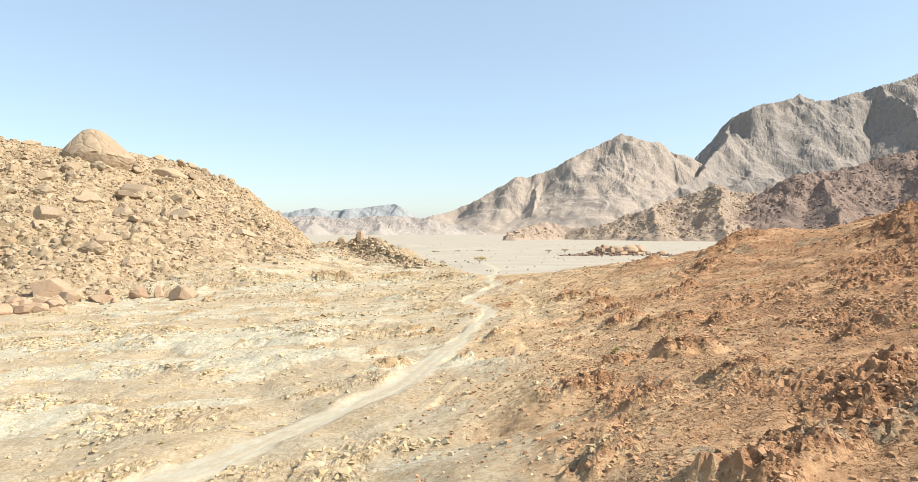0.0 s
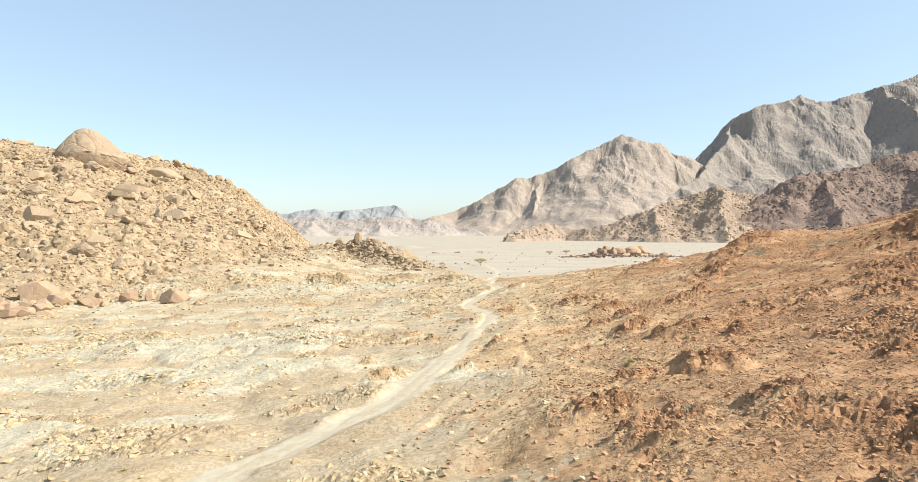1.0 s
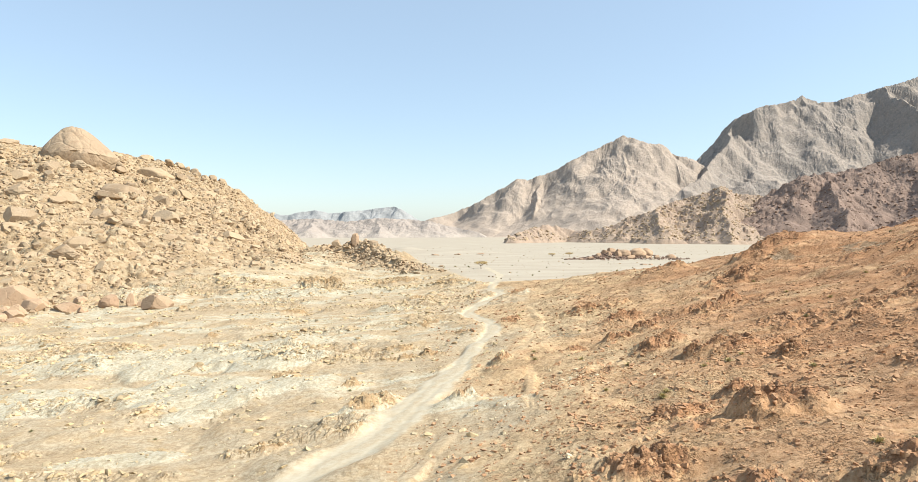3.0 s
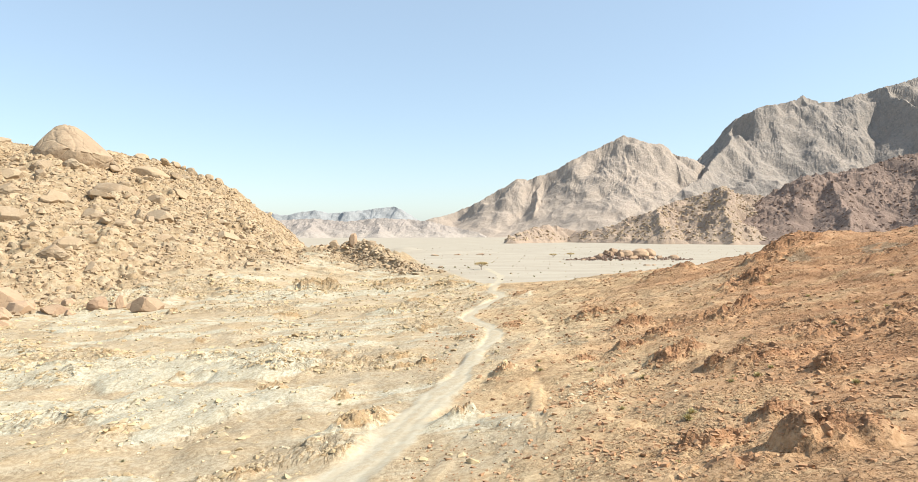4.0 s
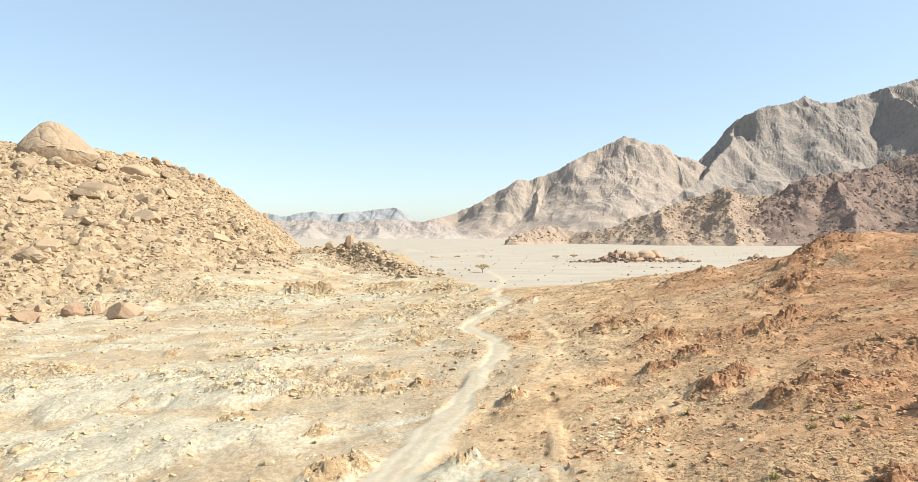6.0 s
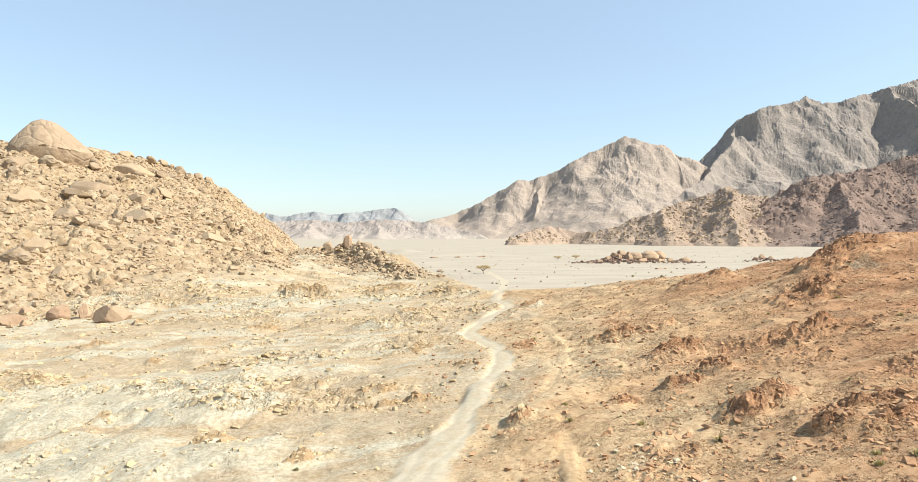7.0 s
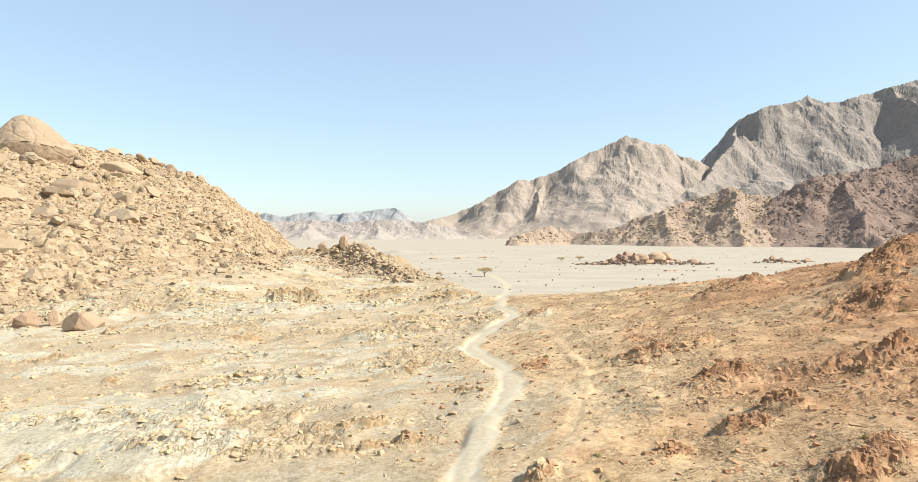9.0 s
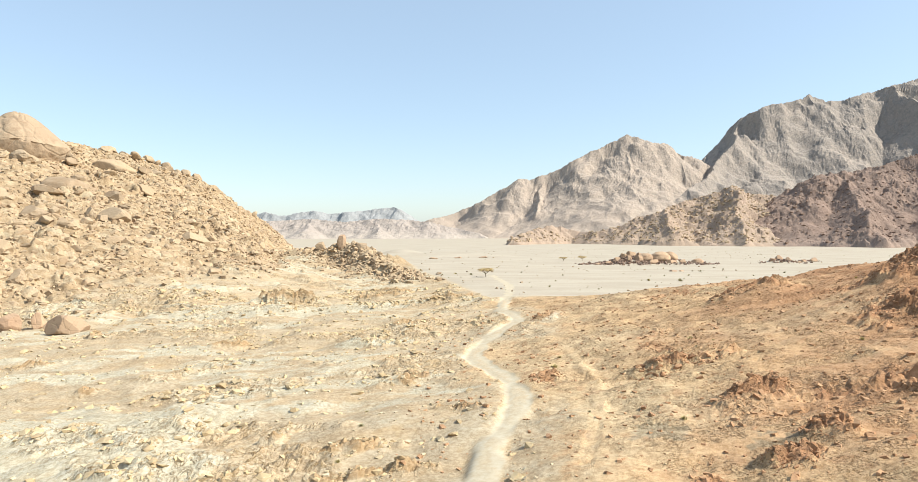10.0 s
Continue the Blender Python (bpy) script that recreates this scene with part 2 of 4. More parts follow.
# ---------------------------------------------------------------- relief of the valley
def hash2(ix, iy, seed):
    n = ix.astype(np.int64).astype(np.uint32) * np.uint32(374761393) + iy.astype(np.int64).astype(np.uint32) * np.uint32(668265263) + np.uint32(seed * 982451653 & 0xFFFFFFFF)
    n = (n ^ (n >> np.uint32(13))) * np.uint32(1274126177)
    return ((n ^ (n >> np.uint32(16))) & np.uint32(0xFFFFFF)).astype(np.float32) / np.float32(0xFFFFFF)


def vnoise(x, y, seed=0):
    """Smooth noise from -1 to 1."""
    ix, iy = np.floor(x), np.floor(y)
    fx, fy = x - ix, y - iy
    ux, uy = fx * fx * fx * (fx * (fx * 6 - 15) + 10), fy * fy * fy * (fy * (fy * 6 - 15) + 10)
    a, b = hash2(ix, iy, seed), hash2(ix + 1, iy, seed)
    c, d = hash2(ix, iy + 1, seed), hash2(ix + 1, iy + 1, seed)
    return 2 * (a + (b - a) * ux + (c - a) * uy + (a - b - c + d) * ux * uy) - 1


def fbm(x, y, octaves=4, seed=0, gain=0.5):
    total, amp = 0 * x, 1.0
    for o in range(octaves):
        total = total + amp * vnoise(x, y, seed + o)
        x, y, amp = 1.62 * x + 1.17 * y + 13.7, 1.62 * y - 1.17 * x + 4.1, amp * gain
    return total


def ridged(x, y, octaves=4, seed=0, gain=0.55):
    """Sharp-crested noise from 0 to about 1."""
    total, amp, norm = 0 * x, 1.0, 0.0
    for o in range(octaves):
        total = total + amp * (1 - np.abs(vnoise(x, y, seed + o))) ** 2
        norm += amp
        x, y, amp = 1.55 * x + 1.2 * y + 3.3, 1.55 * y - 1.2 * x + 9.4, amp * gain
    return total / norm


def cells(x, y, seed=0):
    """Cell noise: nearest distance, second nearest minus nearest, and the cell's own random number."""
    ix, iy = np.floor(x), np.floor(y)
    f1, f2, who = np.full(x.shape, 9.0), np.full(x.shape, 9.0), np.zeros(x.shape)
    for ox in (-1, 0, 1):
        for oy in (-1, 0, 1):
            cx, cy = ix + ox, iy + oy
            d = np.hypot(cx + hash2(cx, cy, seed) - x, cy + hash2(cx, cy, seed + 7) - y)
            near = d < f1
            f2 = np.where(near, f1, np.minimum(f2, d))
            who = np.where(near, hash2(cx, cy, seed + 13), who)
            f1 = np.where(near, d, f1)
    return f1, f2 - f1, who


def step(a, b, v):
    s = np.clip((v - a) / (b - a), 0, 1)
    return s * s * (3 - 2 * s)


def softplus(v, w):
    return w * np.logaddexp(0, v / w)


def line_distance(x, y, line):
    """Distance to a polyline, and its third coordinate at the nearest place."""
    best, third = np.full(x.shape, 1e9), np.zeros(x.shape)
    for a, b in zip(line[:-1], line[1:]):
        dx, dy = b[0] - a[0], b[1] - a[1]
        s = np.clip(((x - a[0]) * dx + (y - a[1]) * dy) / (dx * dx + dy * dy), 0, 1)
        d = np.hypot(x - a[0] - s * dx, y - a[1] - s * dy)
        if len(a) > 2:
            third = np.where(d < best, a[2] + s * (b[2] - a[2]), third)
        best = np.minimum(best, d)
    return best, third


def crest_height(x, y, line, slope):
    """Height of a hill that falls from a crest line: the highest of its segments' flanks."""
    top = np.full(x.shape, -1e9)
    for a, b in zip(line[:-1], line[1:]):
        dx, dy = b[0] - a[0], b[1] - a[1]
        s = np.clip(((x - a[0]) * dx + (y - a[1]) * dy) / (dx * dx + dy * dy), 0, 1)
        d = np.hypot(x - a[0] - s * dx, y - a[1] - s * dy)
        top = np.maximum(top, a[2] + s * (b[2] - a[2]) - slope * d)
    return top


HILL = [(-520, 250, 88), (-330, 322, 72), (-205, 345, 62), (-188, 385, 61), (-180, 430, 60), (-160, 490, 41), (-138, 545, 7)]
SPUR = [(-150, 400, 24), (-112, 402, 13), (-80, 385, 8), (-66, 376, 7), (-57, 372, 10.5), (-47, 357, 12.3), (-37, 334, 7.8), (-29, 319, 4.6), (-22, 299, 2.2), (-15, 286, 0.8)]
ROAD = [(-60, 22), (-40, 34), (-20, 48), (-14, 56.7), (-10.5, 62), (-6, 70), (-3.4, 82), (0.6, 96), (2.5, 108), (5.3, 116.5), (6.5, 122), (5.6, 129), (3.6, 137), (2.1, 145), (3.6, 152), (6.7, 162), (10.6, 169), (10.9, 176), (8.9, 188), (10, 198), (13.4, 223), (16, 255), (13, 300)]
# fainter wheel tracks and footpaths
PATHS = [[(-16, 42), (-11.6, 45.7), (-8.4, 49.4), (-4.2, 55.3), (-0.7, 65.9), (1.5, 78)], [(-6, 44), (0, 52.9), (4.5, 59.6), (6.6, 70), (7.4, 78), (9, 92)],
         [(8.7, 101), (12.8, 115), (14.3, 124.4), (14.5, 135), (14.3, 155.7), (11, 170)]]
# rocky knolls: centre, half length, half width, turn in degrees, height
KNOLLS = [
    (22, 124, 6.0, 2.2, 8, 3.0), (25.2, 112, 4.0, 2.0, 25, 1.5), (21.5, 64.5, 2.8, 1.6, 20, 1.7), (20.6, 56.5, 3.8, 2.2, 20, 2.8), (30.5, 73.4, 1.8, 1.3, 20, 1.5), (30.5, 81.2, 6.0, 1.4, 24, 1.1), (25, 80.6, 2.0, 1.2, 0, 1.2), (10, 50.4, 3.6, 1.8, 10, 1.5), (11, 38.4, 1.6, 1.0, 0, 1.1), (33, 52, 3.2, 1.6, 30, 1.1), (27.5, 84, 4.5, 1.1, 5, 0.9), (38, 109, 5.5, 2.8, 35, 2.4), (49, 129, 8, 4, 35, 1.6),
    (62, 143, 10, 5, 40, 2.0), (25, 101.5, 2.6, 2, 20, 1.3), (21, 98, 2.6, 1.8, 40, 1.0), (12, 43, 5, 2.4, 40, 1.3), (51, 80, 8, 4, 20, 1.6),
    (-46, 229, 8.5, 4.5, 8, 6.0), (-22, 236, 9, 3, 0, 2.6), (-3, 216, 9, 2.4, 0, 1.6), (-20, 256, 7, 3, -10, 2.4), (-5.5, 133, 4, 1.6, 15, 1.0), (-16, 114, 2.4, 1.6, 60, 1.3), (-9.5, 181, 8, 3, 10, 1.3),
    (-8, 80, 4.0, 1.8, 50, 1.3), (0.8, 79, 1.6, 1.8, 80, 0.7), (45, 157, 7, 4, 30, 1.6), (84, 118, 10, 6, 25, 2.6), (118, 176, 14, 8, 10, 5.0), (5.4, 93, 2.6, 1.6, 60, 1.2),
    (9, 127, 3, 1.5, 20, 0.8), (15, 168, 4, 2.5, 20, 0.9), (21.5, 87, 3, 2, 10, 1.1), (25, 88, 2.6, 1.6, 30, 1.2),
    (15, 26.5, 7, 2.6, 25, 1.7), (23, 34, 5, 3, 35, 1.3), (19.5, 43, 4, 2, 30, 1.0), (7, 31, 2.4, 1.4, 30, 1.2), (15, 96, 2, 1.4, 40, 0.9), (-16, 70, 2.4, 1.4, 25, 0.8), (16, 61, 3.4, 1.6, 30, 1.1),
    (-47, 139.7, 2.2, 1.0, 15, 1.2), (1, 118.5, 3.0, 1.0, -30, 1.0), (-8.5, 111.5, 4.5, 1.2, 5, 0.9), (-6, 105.5, 5.0, 1.3, 8, 1.0), (-28, 113.5, 1.6, 0.9, 20, 1.0), (-36, 105, 3.0, 1.0, 30, 0.8),
    (-70, 160, 6, 1.6, 10, 1.0), (-58, 128, 4, 1.1, 5, 0.8), (-20, 95, 2.5, 1.0, 40, 0.9), (-12, 90.5, 3.0, 1.0, 45, 0.9), (-75, 190, 6, 1.6, 5, 1.2), (-40, 170, 6, 1.4, 10, 0.9)]
# whalebacks and sheets of bare pale rock: centre, half length, half width, turn in degrees, height
PALE = [(-40, 116, 24, 13, -6, 0.9), (-25, 106, 8, 4, 15, 0.7), (-68, 118, 26, 8, -10, 0.1), (-28, 124, 12, 4, 8, 0.6), (-27, 90, 12, 6, 25, 0.35), (-50, 93, 20, 7, 10, 0.25),
        (-52, 214, 34, 8, 2, 0.2), (-24, 217, 13, 7, 0, 0.1), (-9, 79.5, 6, 2.2, 40, 0.5), (0, 78, 3.2, 1.5, 10, 0.5), (-27, 71, 6, 2.4, 10, 0.2), (-45, 66, 9, 4, 5, 0.5), (-90, 170, 14, 4, -8, 0.4), (-14, 160, 9, 3, 0, 0.3), (-60, 150, 16, 4, -6, 0.4)]
# seams of green-grey rock: centre, radius
SEAMS = [(15.9, 27, 1.1), (11.5, 29.3, 0.8), (17.8, 26.7, 0.7), (20, 27.2, 1.3), (4.7, 41.3, 0.5), (13.1, 42.4, 1.0), (74, 131, 4.0), (61, 134.5, 2.6), (6.8, 31.5, 1.2), (22, 101, 2.2), (15, 106, 2.6)]


def plain_height(x, y):
    return 1.2 - 0.004 * np.clip(y - 300, 0, 600) + 0.25 * fbm(x / 60, y / 60, 2, 90)


def shape(x, y):
    """The valley's large forms: basin, right slope, boulder hill and spur, far plain."""
    near_y = np.maximum(y, 25)
    lift = 1 / (1 + np.exp(-np.clip((x - 2) / 8, -40, 40)))
    xr = np.clip(x, -110, 160)
    basin = 0.44 + 0.0641 * xr + 0.102 * softplus(xr, 8) + 0.1394 * softplus(75 - near_y, 12) * lift + 0.0619 * softplus(xr - 45, 10)
    apron = 0.15 * (softplus(near_y - 205, 12) - softplus(near_y - 258, 12)) * step(-25, -80, x)
    basin = basin + apron + 0.8 * step(0.05, 1.0, apron / 4) * (ledges(2.0 * fbm(x / 26, y / 14, 3, 52) + y / 16) - y / 16)
    edge = 196 - 0.55 * np.clip(x, 0, 85) + 0.35 * np.clip(x - 85, 0, 200) + 4.6 * np.clip(8 - x, 0, 52) + 6 * fbm(x / 25, y / 60, 2, 71)
    away = step(-6, 52, y - edge)
    low = plain_height(x, y) + 4.6 * np.exp(-((x + 44) / 17) ** 2 - ((y - 545) / 30) ** 2) + 2.6 * np.exp(-((x + 5) / 30) ** 2 - ((y - 520) / 22) ** 2)
    low = low + 4.5 * np.exp(-((x - 91) / 9) ** 2 - ((y - 397) / 7) ** 2) + 2.8 * np.exp(-((x - 110) / 12) ** 2 - ((y - 399) / 7) ** 2) + 1.8 * np.exp(-((x - 176) / 8) ** 2 - ((y - 405) / 6) ** 2)
    for cx, cy, a, b, high in ((68, 144, 17, 9, 4.0), (88, 120, 13, 10, 4.2), (46, 154, 8, 5, 1.2)):
        basin = basin + high * np.exp(-((x - cx) / a) ** 2 - ((y - cy - 0.4 * (x - cx)) / b) ** 2)
    z = basin + (low - basin) * away
    brink = -147 + np.clip(392 - y, 0, 200)
    hill = crest_height(x, y, HILL, 0.42) - 0.6 * softplus(x - brink, 5)
    hill = np.maximum(hill, crest_height(x, y, SPUR, 0.5))
    k = 3.0
    return k * np.logaddexp(z / k, np.minimum(hill, 200) / k), hill - z, away


def only(mask, make, x, y):
    """Works make(x, y) out where mask holds, and gives zero elsewhere."""
    out = np.zeros(x.shape)
    if mask.any():
        out[mask] = make(x[mask], y[mask])
    return out


def packed(x, y, size, seed):
    """A pile of rounded blocks of about one size."""
    f1, gap, who = cells(x / size + 0.25 * vnoise(x / size, y / size, seed + 3), y / size, seed)
    return size * (0.2 + 0.8 * who) * 0.55 * np.clip(1.05 - (f1 / 0.72) ** 2, 0, 1)


def bedding(x, y, along, across, turn, seed):
    """Broken rock ledges: blocks stretched along one direction, each at its own height."""
    c, s = math.cos(radians(turn)), math.sin(radians(turn))
    wob = 0.35 * vnoise(x / along, y / along, seed + 4)
    f1, gap, who = cells((x * c + y * s) / along + wob, (y * c - x * s) / across + wob, seed)
    return (who - 0.4) * step(0.0, 0.16, gap)


def cuesta(x, y, spacing, turn, seed):
    """Tilted beds cropping out in rows: each rises gently and breaks off in a short scarp, and pinches out along its length."""
    c, s = math.cos(radians(turn)), math.sin(radians(turn))
    along, across = x * c + y * s, y * c - x * s
    v = across / spacing + 0.9 * fbm(x / spacing / 3.2, y / spacing / 3.2, 3, seed)
    f = v - np.floor(v)
    crop = step(-0.15, 0.3, vnoise(along / spacing / 1.6 + 7 * np.floor(v), np.floor(v) * 3.7, seed + 9))
    return crop * np.where(f < 0.9, (f / 0.9) ** 1.6, (1 - f) / 0.1)


def ledges(v):
    """Turns a smooth rise into steps with steep risers."""
    f = np.floor(v)
    return f + step(0.62, 0.95, v - f)


def relief(x, y):
    """Height of the ground and the shares of its covers."""
    z, over, away = shape(x, y)
    hilly = step(-2.5, 3.5, over)
    close = (y < 430) & (np.abs(x) < 300)
    road = np.full(x.shape, 99.0)
    road[close] = line_distance(x[close], y[close], ROAD)[0]
    road = road + only(road < 9, lambda x, y: 0.5 * vnoise(x / 3.1, y / 3.1, 5) + 0.3 * vnoise(x / 1.2, y / 1.2, 6), x, y)
    wide = 1.0 + 0.75 * step(100, 78, y)
    track = 1 - step(0.75 * wide, 1.75 * wide, road)
    path = np.full(x.shape, 99.0)
    for line in PATHS:
        path[close] = np.minimum(path[close], np.abs(line_distance(x[close], y[close], line)[0] - 0.25))
    faint = 1 - step(0.05, 0.35, path + only(path < 3, lambda x, y: 0.3 * vnoise(x / 1.7, y / 1.7, 7), x, y))
    knoll, lift = np.zeros(x.shape), np.zeros(x.shape)
    for cx, cy, a, b, turn, high in KNOLLS:
        near = (np.abs(x - cx) < 1.6 * a) & (np.abs(y - cy) < 1.6 * a)
        if not near.any():
            continue
        px, py = x[near], y[near]
        c, s = math.cos(radians(turn)), math.sin(radians(turn))
        u, v = ((px - cx) * c + (py - cy) * s) / a, ((py - cy) * c - (px - cx) * s) / b
        far = np.hypot(u, v) + 0.4 * fbm(px / 2.0, py / 2.0, 3, int(cx * 3 + cy))
        knoll[near] = np.maximum(knoll[near], 1 - step(0.25, 1.1, far))
        lift[near] += 0.55 * high * np.clip(1.05 - np.clip(far, 0, 2) ** 1.2, 0, 1)
    free = (1 - track) * (1 - step(0, 0.7, away)) * (1 - 0.7 * faint)
    flat = (free > 0) & (hilly < 1) & close
    right = only(close, lambda x, y: step(-5, 15, x + 7 * fbm(x / 18, y / 18, 3, 33) - 0.05 * (y - 90)), x, y) * (1 - hilly)
    patch = only(flat & (right > 0), lambda x, y: step(0.02, 0.5, fbm(x / 13, y / 9, 4, 21) + 0.45 * step(30, 65, x - 0.1 * y) + 0.6 * step(80, 45, y) * step(6, 20, x) - 0.45), x, y)
    crag = np.maximum(knoll, (0.6 + 0.35 * step(25, 60, x - 0.15 * y)) * patch * right) * free * (1 - hilly)
    slab = only(flat, lambda x, y: 0.55 * step(-0.1, 0.45, fbm(x / 26, y / 13, 4, 41)), x, y)
    dome = np.zeros(x.shape)
    for cx, cy, a, b, turn, high in PALE:
        near = (np.abs(x - cx) < 1.5 * a) & (np.abs(y - cy) < 1.5 * a) & flat
        if near.any():
            px, py = x[near], y[near]
            c, s = math.cos(radians(turn)), math.sin(radians(turn))
            far = np.hypot(((px - cx) * c + (py - cy) * s) / a, ((py - cy) * c - (px - cx) * s) / b) + 0.3 * fbm(px / 7, py / 5, 3, int(abs(cx) + cy))
            slab[near] = np.maximum(slab[near], 1 - step(0.7, 1.15, far))
            dome[near] = np.maximum(dome[near], high * np.clip(1 - far, 0, 1) ** 0.7)
    slab = slab * (1 - right) * (1 - hilly)
    broken = only(flat, lambda x, y: step(0.0, 0.4, fbm(x / 15, y / 9, 3, 43) + 0.0), x, y) * (1 - step(0.1, 0.7, right))
    z = z + lift * (1 - track)
    rocky = free * (1 - hilly)
    ledge = broken * only(flat & (broken > 0), lambda x, y: np.maximum(np.maximum(cuesta(x, y, 3.6, 64, 3), 0.75 * cuesta(x, y, 1.9, 40, 4)), 0.8 * cuesta(x, y, 2.4, -14, 5)), x, y)
    z = z + rocky * (1 - right) * (dome + 0.7 * ledge + broken * only(flat & (broken > 0), lambda x, y: 0.22 * bedding(x, y, 1.9, 0.9, 58, 5) + 0.16 * bedding(x, y, 0.9, 0.5, 48, 6), x, y))
    z = z + slab * rocky * only(flat & (slab > 0), lambda x, y: 0.15 * packed(x, y, 7.5, 48) + 0.05 * packed(x, y, 3.0, 49), x, y)
    z = z + crag * only(flat & (crag > 0), lambda x, y: 0.7 * bedding(x, y, 2.6, 1.3, 30, 61) + 0.55 * bedding(x, y, 1.2, 0.75, 38, 63) + 0.35 * bedding(x, y, 0.65, 0.45, 20, 65) + 0.5 * (ridged(x / 3.0, y / 2.2, 4, 60) - 0.5), x, y)
    z = z + rocky * only(flat, lambda x, y: 0.5 * fbm(x / 9, y / 9, 3, 11) + 0.06 * fbm(x / 1.6, y / 1.6, 3, 15, 0.65), x, y)
    z = z + rocky * right * only(flat & (right > 0), lambda x, y: 0.5 * (ridged(x / 7, y / 4.5, 4, 17, 0.55) - 0.5) + 0.10 * bedding(x, y, 1.1, 0.7, 33, 67) + 0.10 * bedding(x, y, 0.6, 0.5, 10, 68), x, y)
    z = z + hilly * only((hilly > 0) & (y < 620), lambda x, y: 2.2 * fbm(x / 34, y / 34, 3, 85) + step(0.0, 0.5, fbm(x / 22, y / 26, 3, 84) + 0.3) * (3.4 * bedding(x, y, 9.0, 5.0, -35, 82) + 2.2 * bedding(x, y, 4.4, 3.0, -25, 86)) + 1.0 * bedding(x, y, 2.6, 2.0, 10, 88) + 0.4 * packed(x, y, 2.0, 89) - 1.3, x, y)
    ruts = np.exp(-((np.abs(road) - 0.85) / 0.28) ** 2)
    z = z - (track * 0.05 + 0.05 * ruts + 0.02 * faint) * (1 - step(0.2, 0.9, away)) * (1 - hilly)
    rust = only(close, lambda x, y: step(0, 30, x - 0.26 * (y - 50) + 9 * fbm(x / 22, y / 15, 4, 37)), x, y)
    green = np.zeros(x.shape)
    for cx, cy, r in SEAMS:
        near = (np.abs(x - cx) < 3 * r) & (np.abs(y - cy) < 3 * r)
        if near.any():
            green[near] = np.maximum(green[near], 1 - step(0.5, 1.3, np.hypot(x[near] - cx, y[near] - cy) / r + 0.5 * fbm(x[near] / 0.8, y[near] / 0.8, 2, 95)))
    return z, dict(track=np.maximum(track * (1 - 0.35 * (1 - ruts) * (road < 0.5)), 0.24 * faint), crag=crag, slab=slab, ledge=ledge * rocky, broken=broken * rocky, right=right, hilly=hilly,
                   plain=step(0.35, 0.75, away) * (1 - hilly), green=green, rust=rust)

# ---------------------------------------------------------------- the large forms
def graded(knots):
    """Coordinates from knots (place, spacing there): the spacing runs evenly from knot to knot."""
    out, at = [knots[0][0]], knots[0][0]
    for (a, da), (b, db) in zip(knots[:-1], knots[1:]):
        while at < b:
            at += da + (db - da) * max(0.0, min(1.0, (at - a) / (b - a)))
            out.append(at)
    return np.array(out)


def sheet_mesh(name, xs, ys, zs, material, layers=None, cut=None, smooth=True):
    """A height field as one mesh; faces with all corners below cut are left out."""
    ny, nx = zs.shape
    gx, gy = np.meshgrid(xs, ys) if xs.ndim == 1 else (xs, ys)
    i = np.arange(ny * nx).reshape(ny, nx)
    quads = np.stack([i[:-1, :-1], i[:-1, 1:], i[1:, 1:], i[1:, :-1]], -1).reshape(-1, 4)
    if cut is not None:
        quads = quads[(zs.ravel()[quads] > cut).any(1)]
        used, back = np.unique(quads, return_inverse=True)
        quads = back.reshape(-1, 4)
    else:
        used = np.arange(ny * nx)
    co = np.stack([gx.ravel(), gy.ravel(), zs.ravel()], -1)[used]
    me = bpy.data.meshes.new(name)
    me.vertices.add(len(co)), me.loops.add(4 * len(quads)), me.polygons.add(len(quads))
    me.vertices.foreach_set("co", co.astype(np.float32).ravel())
    me.loops.foreach_set("vertex_index", quads.astype(np.int32).ravel())
    me.polygons.foreach_set("loop_start", np.arange(0, 4 * len(quads), 4, dtype=np.int32))
    me.update(calc_edges=True)
    me.polygons.foreach_set("use_smooth", np.full(len(quads), smooth))
    for key, values in (layers or {}).items():
        me.attributes.new(key, "FLOAT", "POINT").data.foreach_set("value", values.ravel()[used].astype(np.float32))
    me.materials.append(material)
    return new(name, me)


# the ground: one sheet to the horizon, its mesh finest along the track and wider apart with distance
fan = graded([(0, 1.08), (170, 1.08), (340, 2.0), (420, 4), (600, 16), (2600, 130)])
fan = np.concatenate([-fan[:0:-1], fan])
gys = graded([(-150, 8), (-25, 1.6), (8, 0.5), (24, 0.28), (120, 0.3), (150, 0.42), (230, 0.7), (330, 0.95), (430, 1.3), (560, 5), (1200, 16), (5200, 170)])
spread = 0.2 + 0.0005 * np.clip(gys - 30, 0, 85) + 0.0030 * np.clip(gys - 115, 0, 315) + 0.002 * np.clip(gys - 430, 0, 9999)
GX, GY = fan[None, :] * spread[:, None], np.repeat(gys[:, None], len(fan), 1)
GZ, COVERS = relief(GX, GY)
sheet = sheet_mesh("ground", GX, GY, GZ, GROUND, COVERS)
craggy = (COVERS["crag"] > 0.15) | (COVERS["ledge"] > 0.12)
sheet.data.polygons.foreach_set("use_smooth", ~craggy[:-1, :-1].ravel())
ground = tagged(sheet,
                "dry desert valley floor of pale rock, rust-brown stony slopes and a sandy vehicle track", "ground", kind="structure")


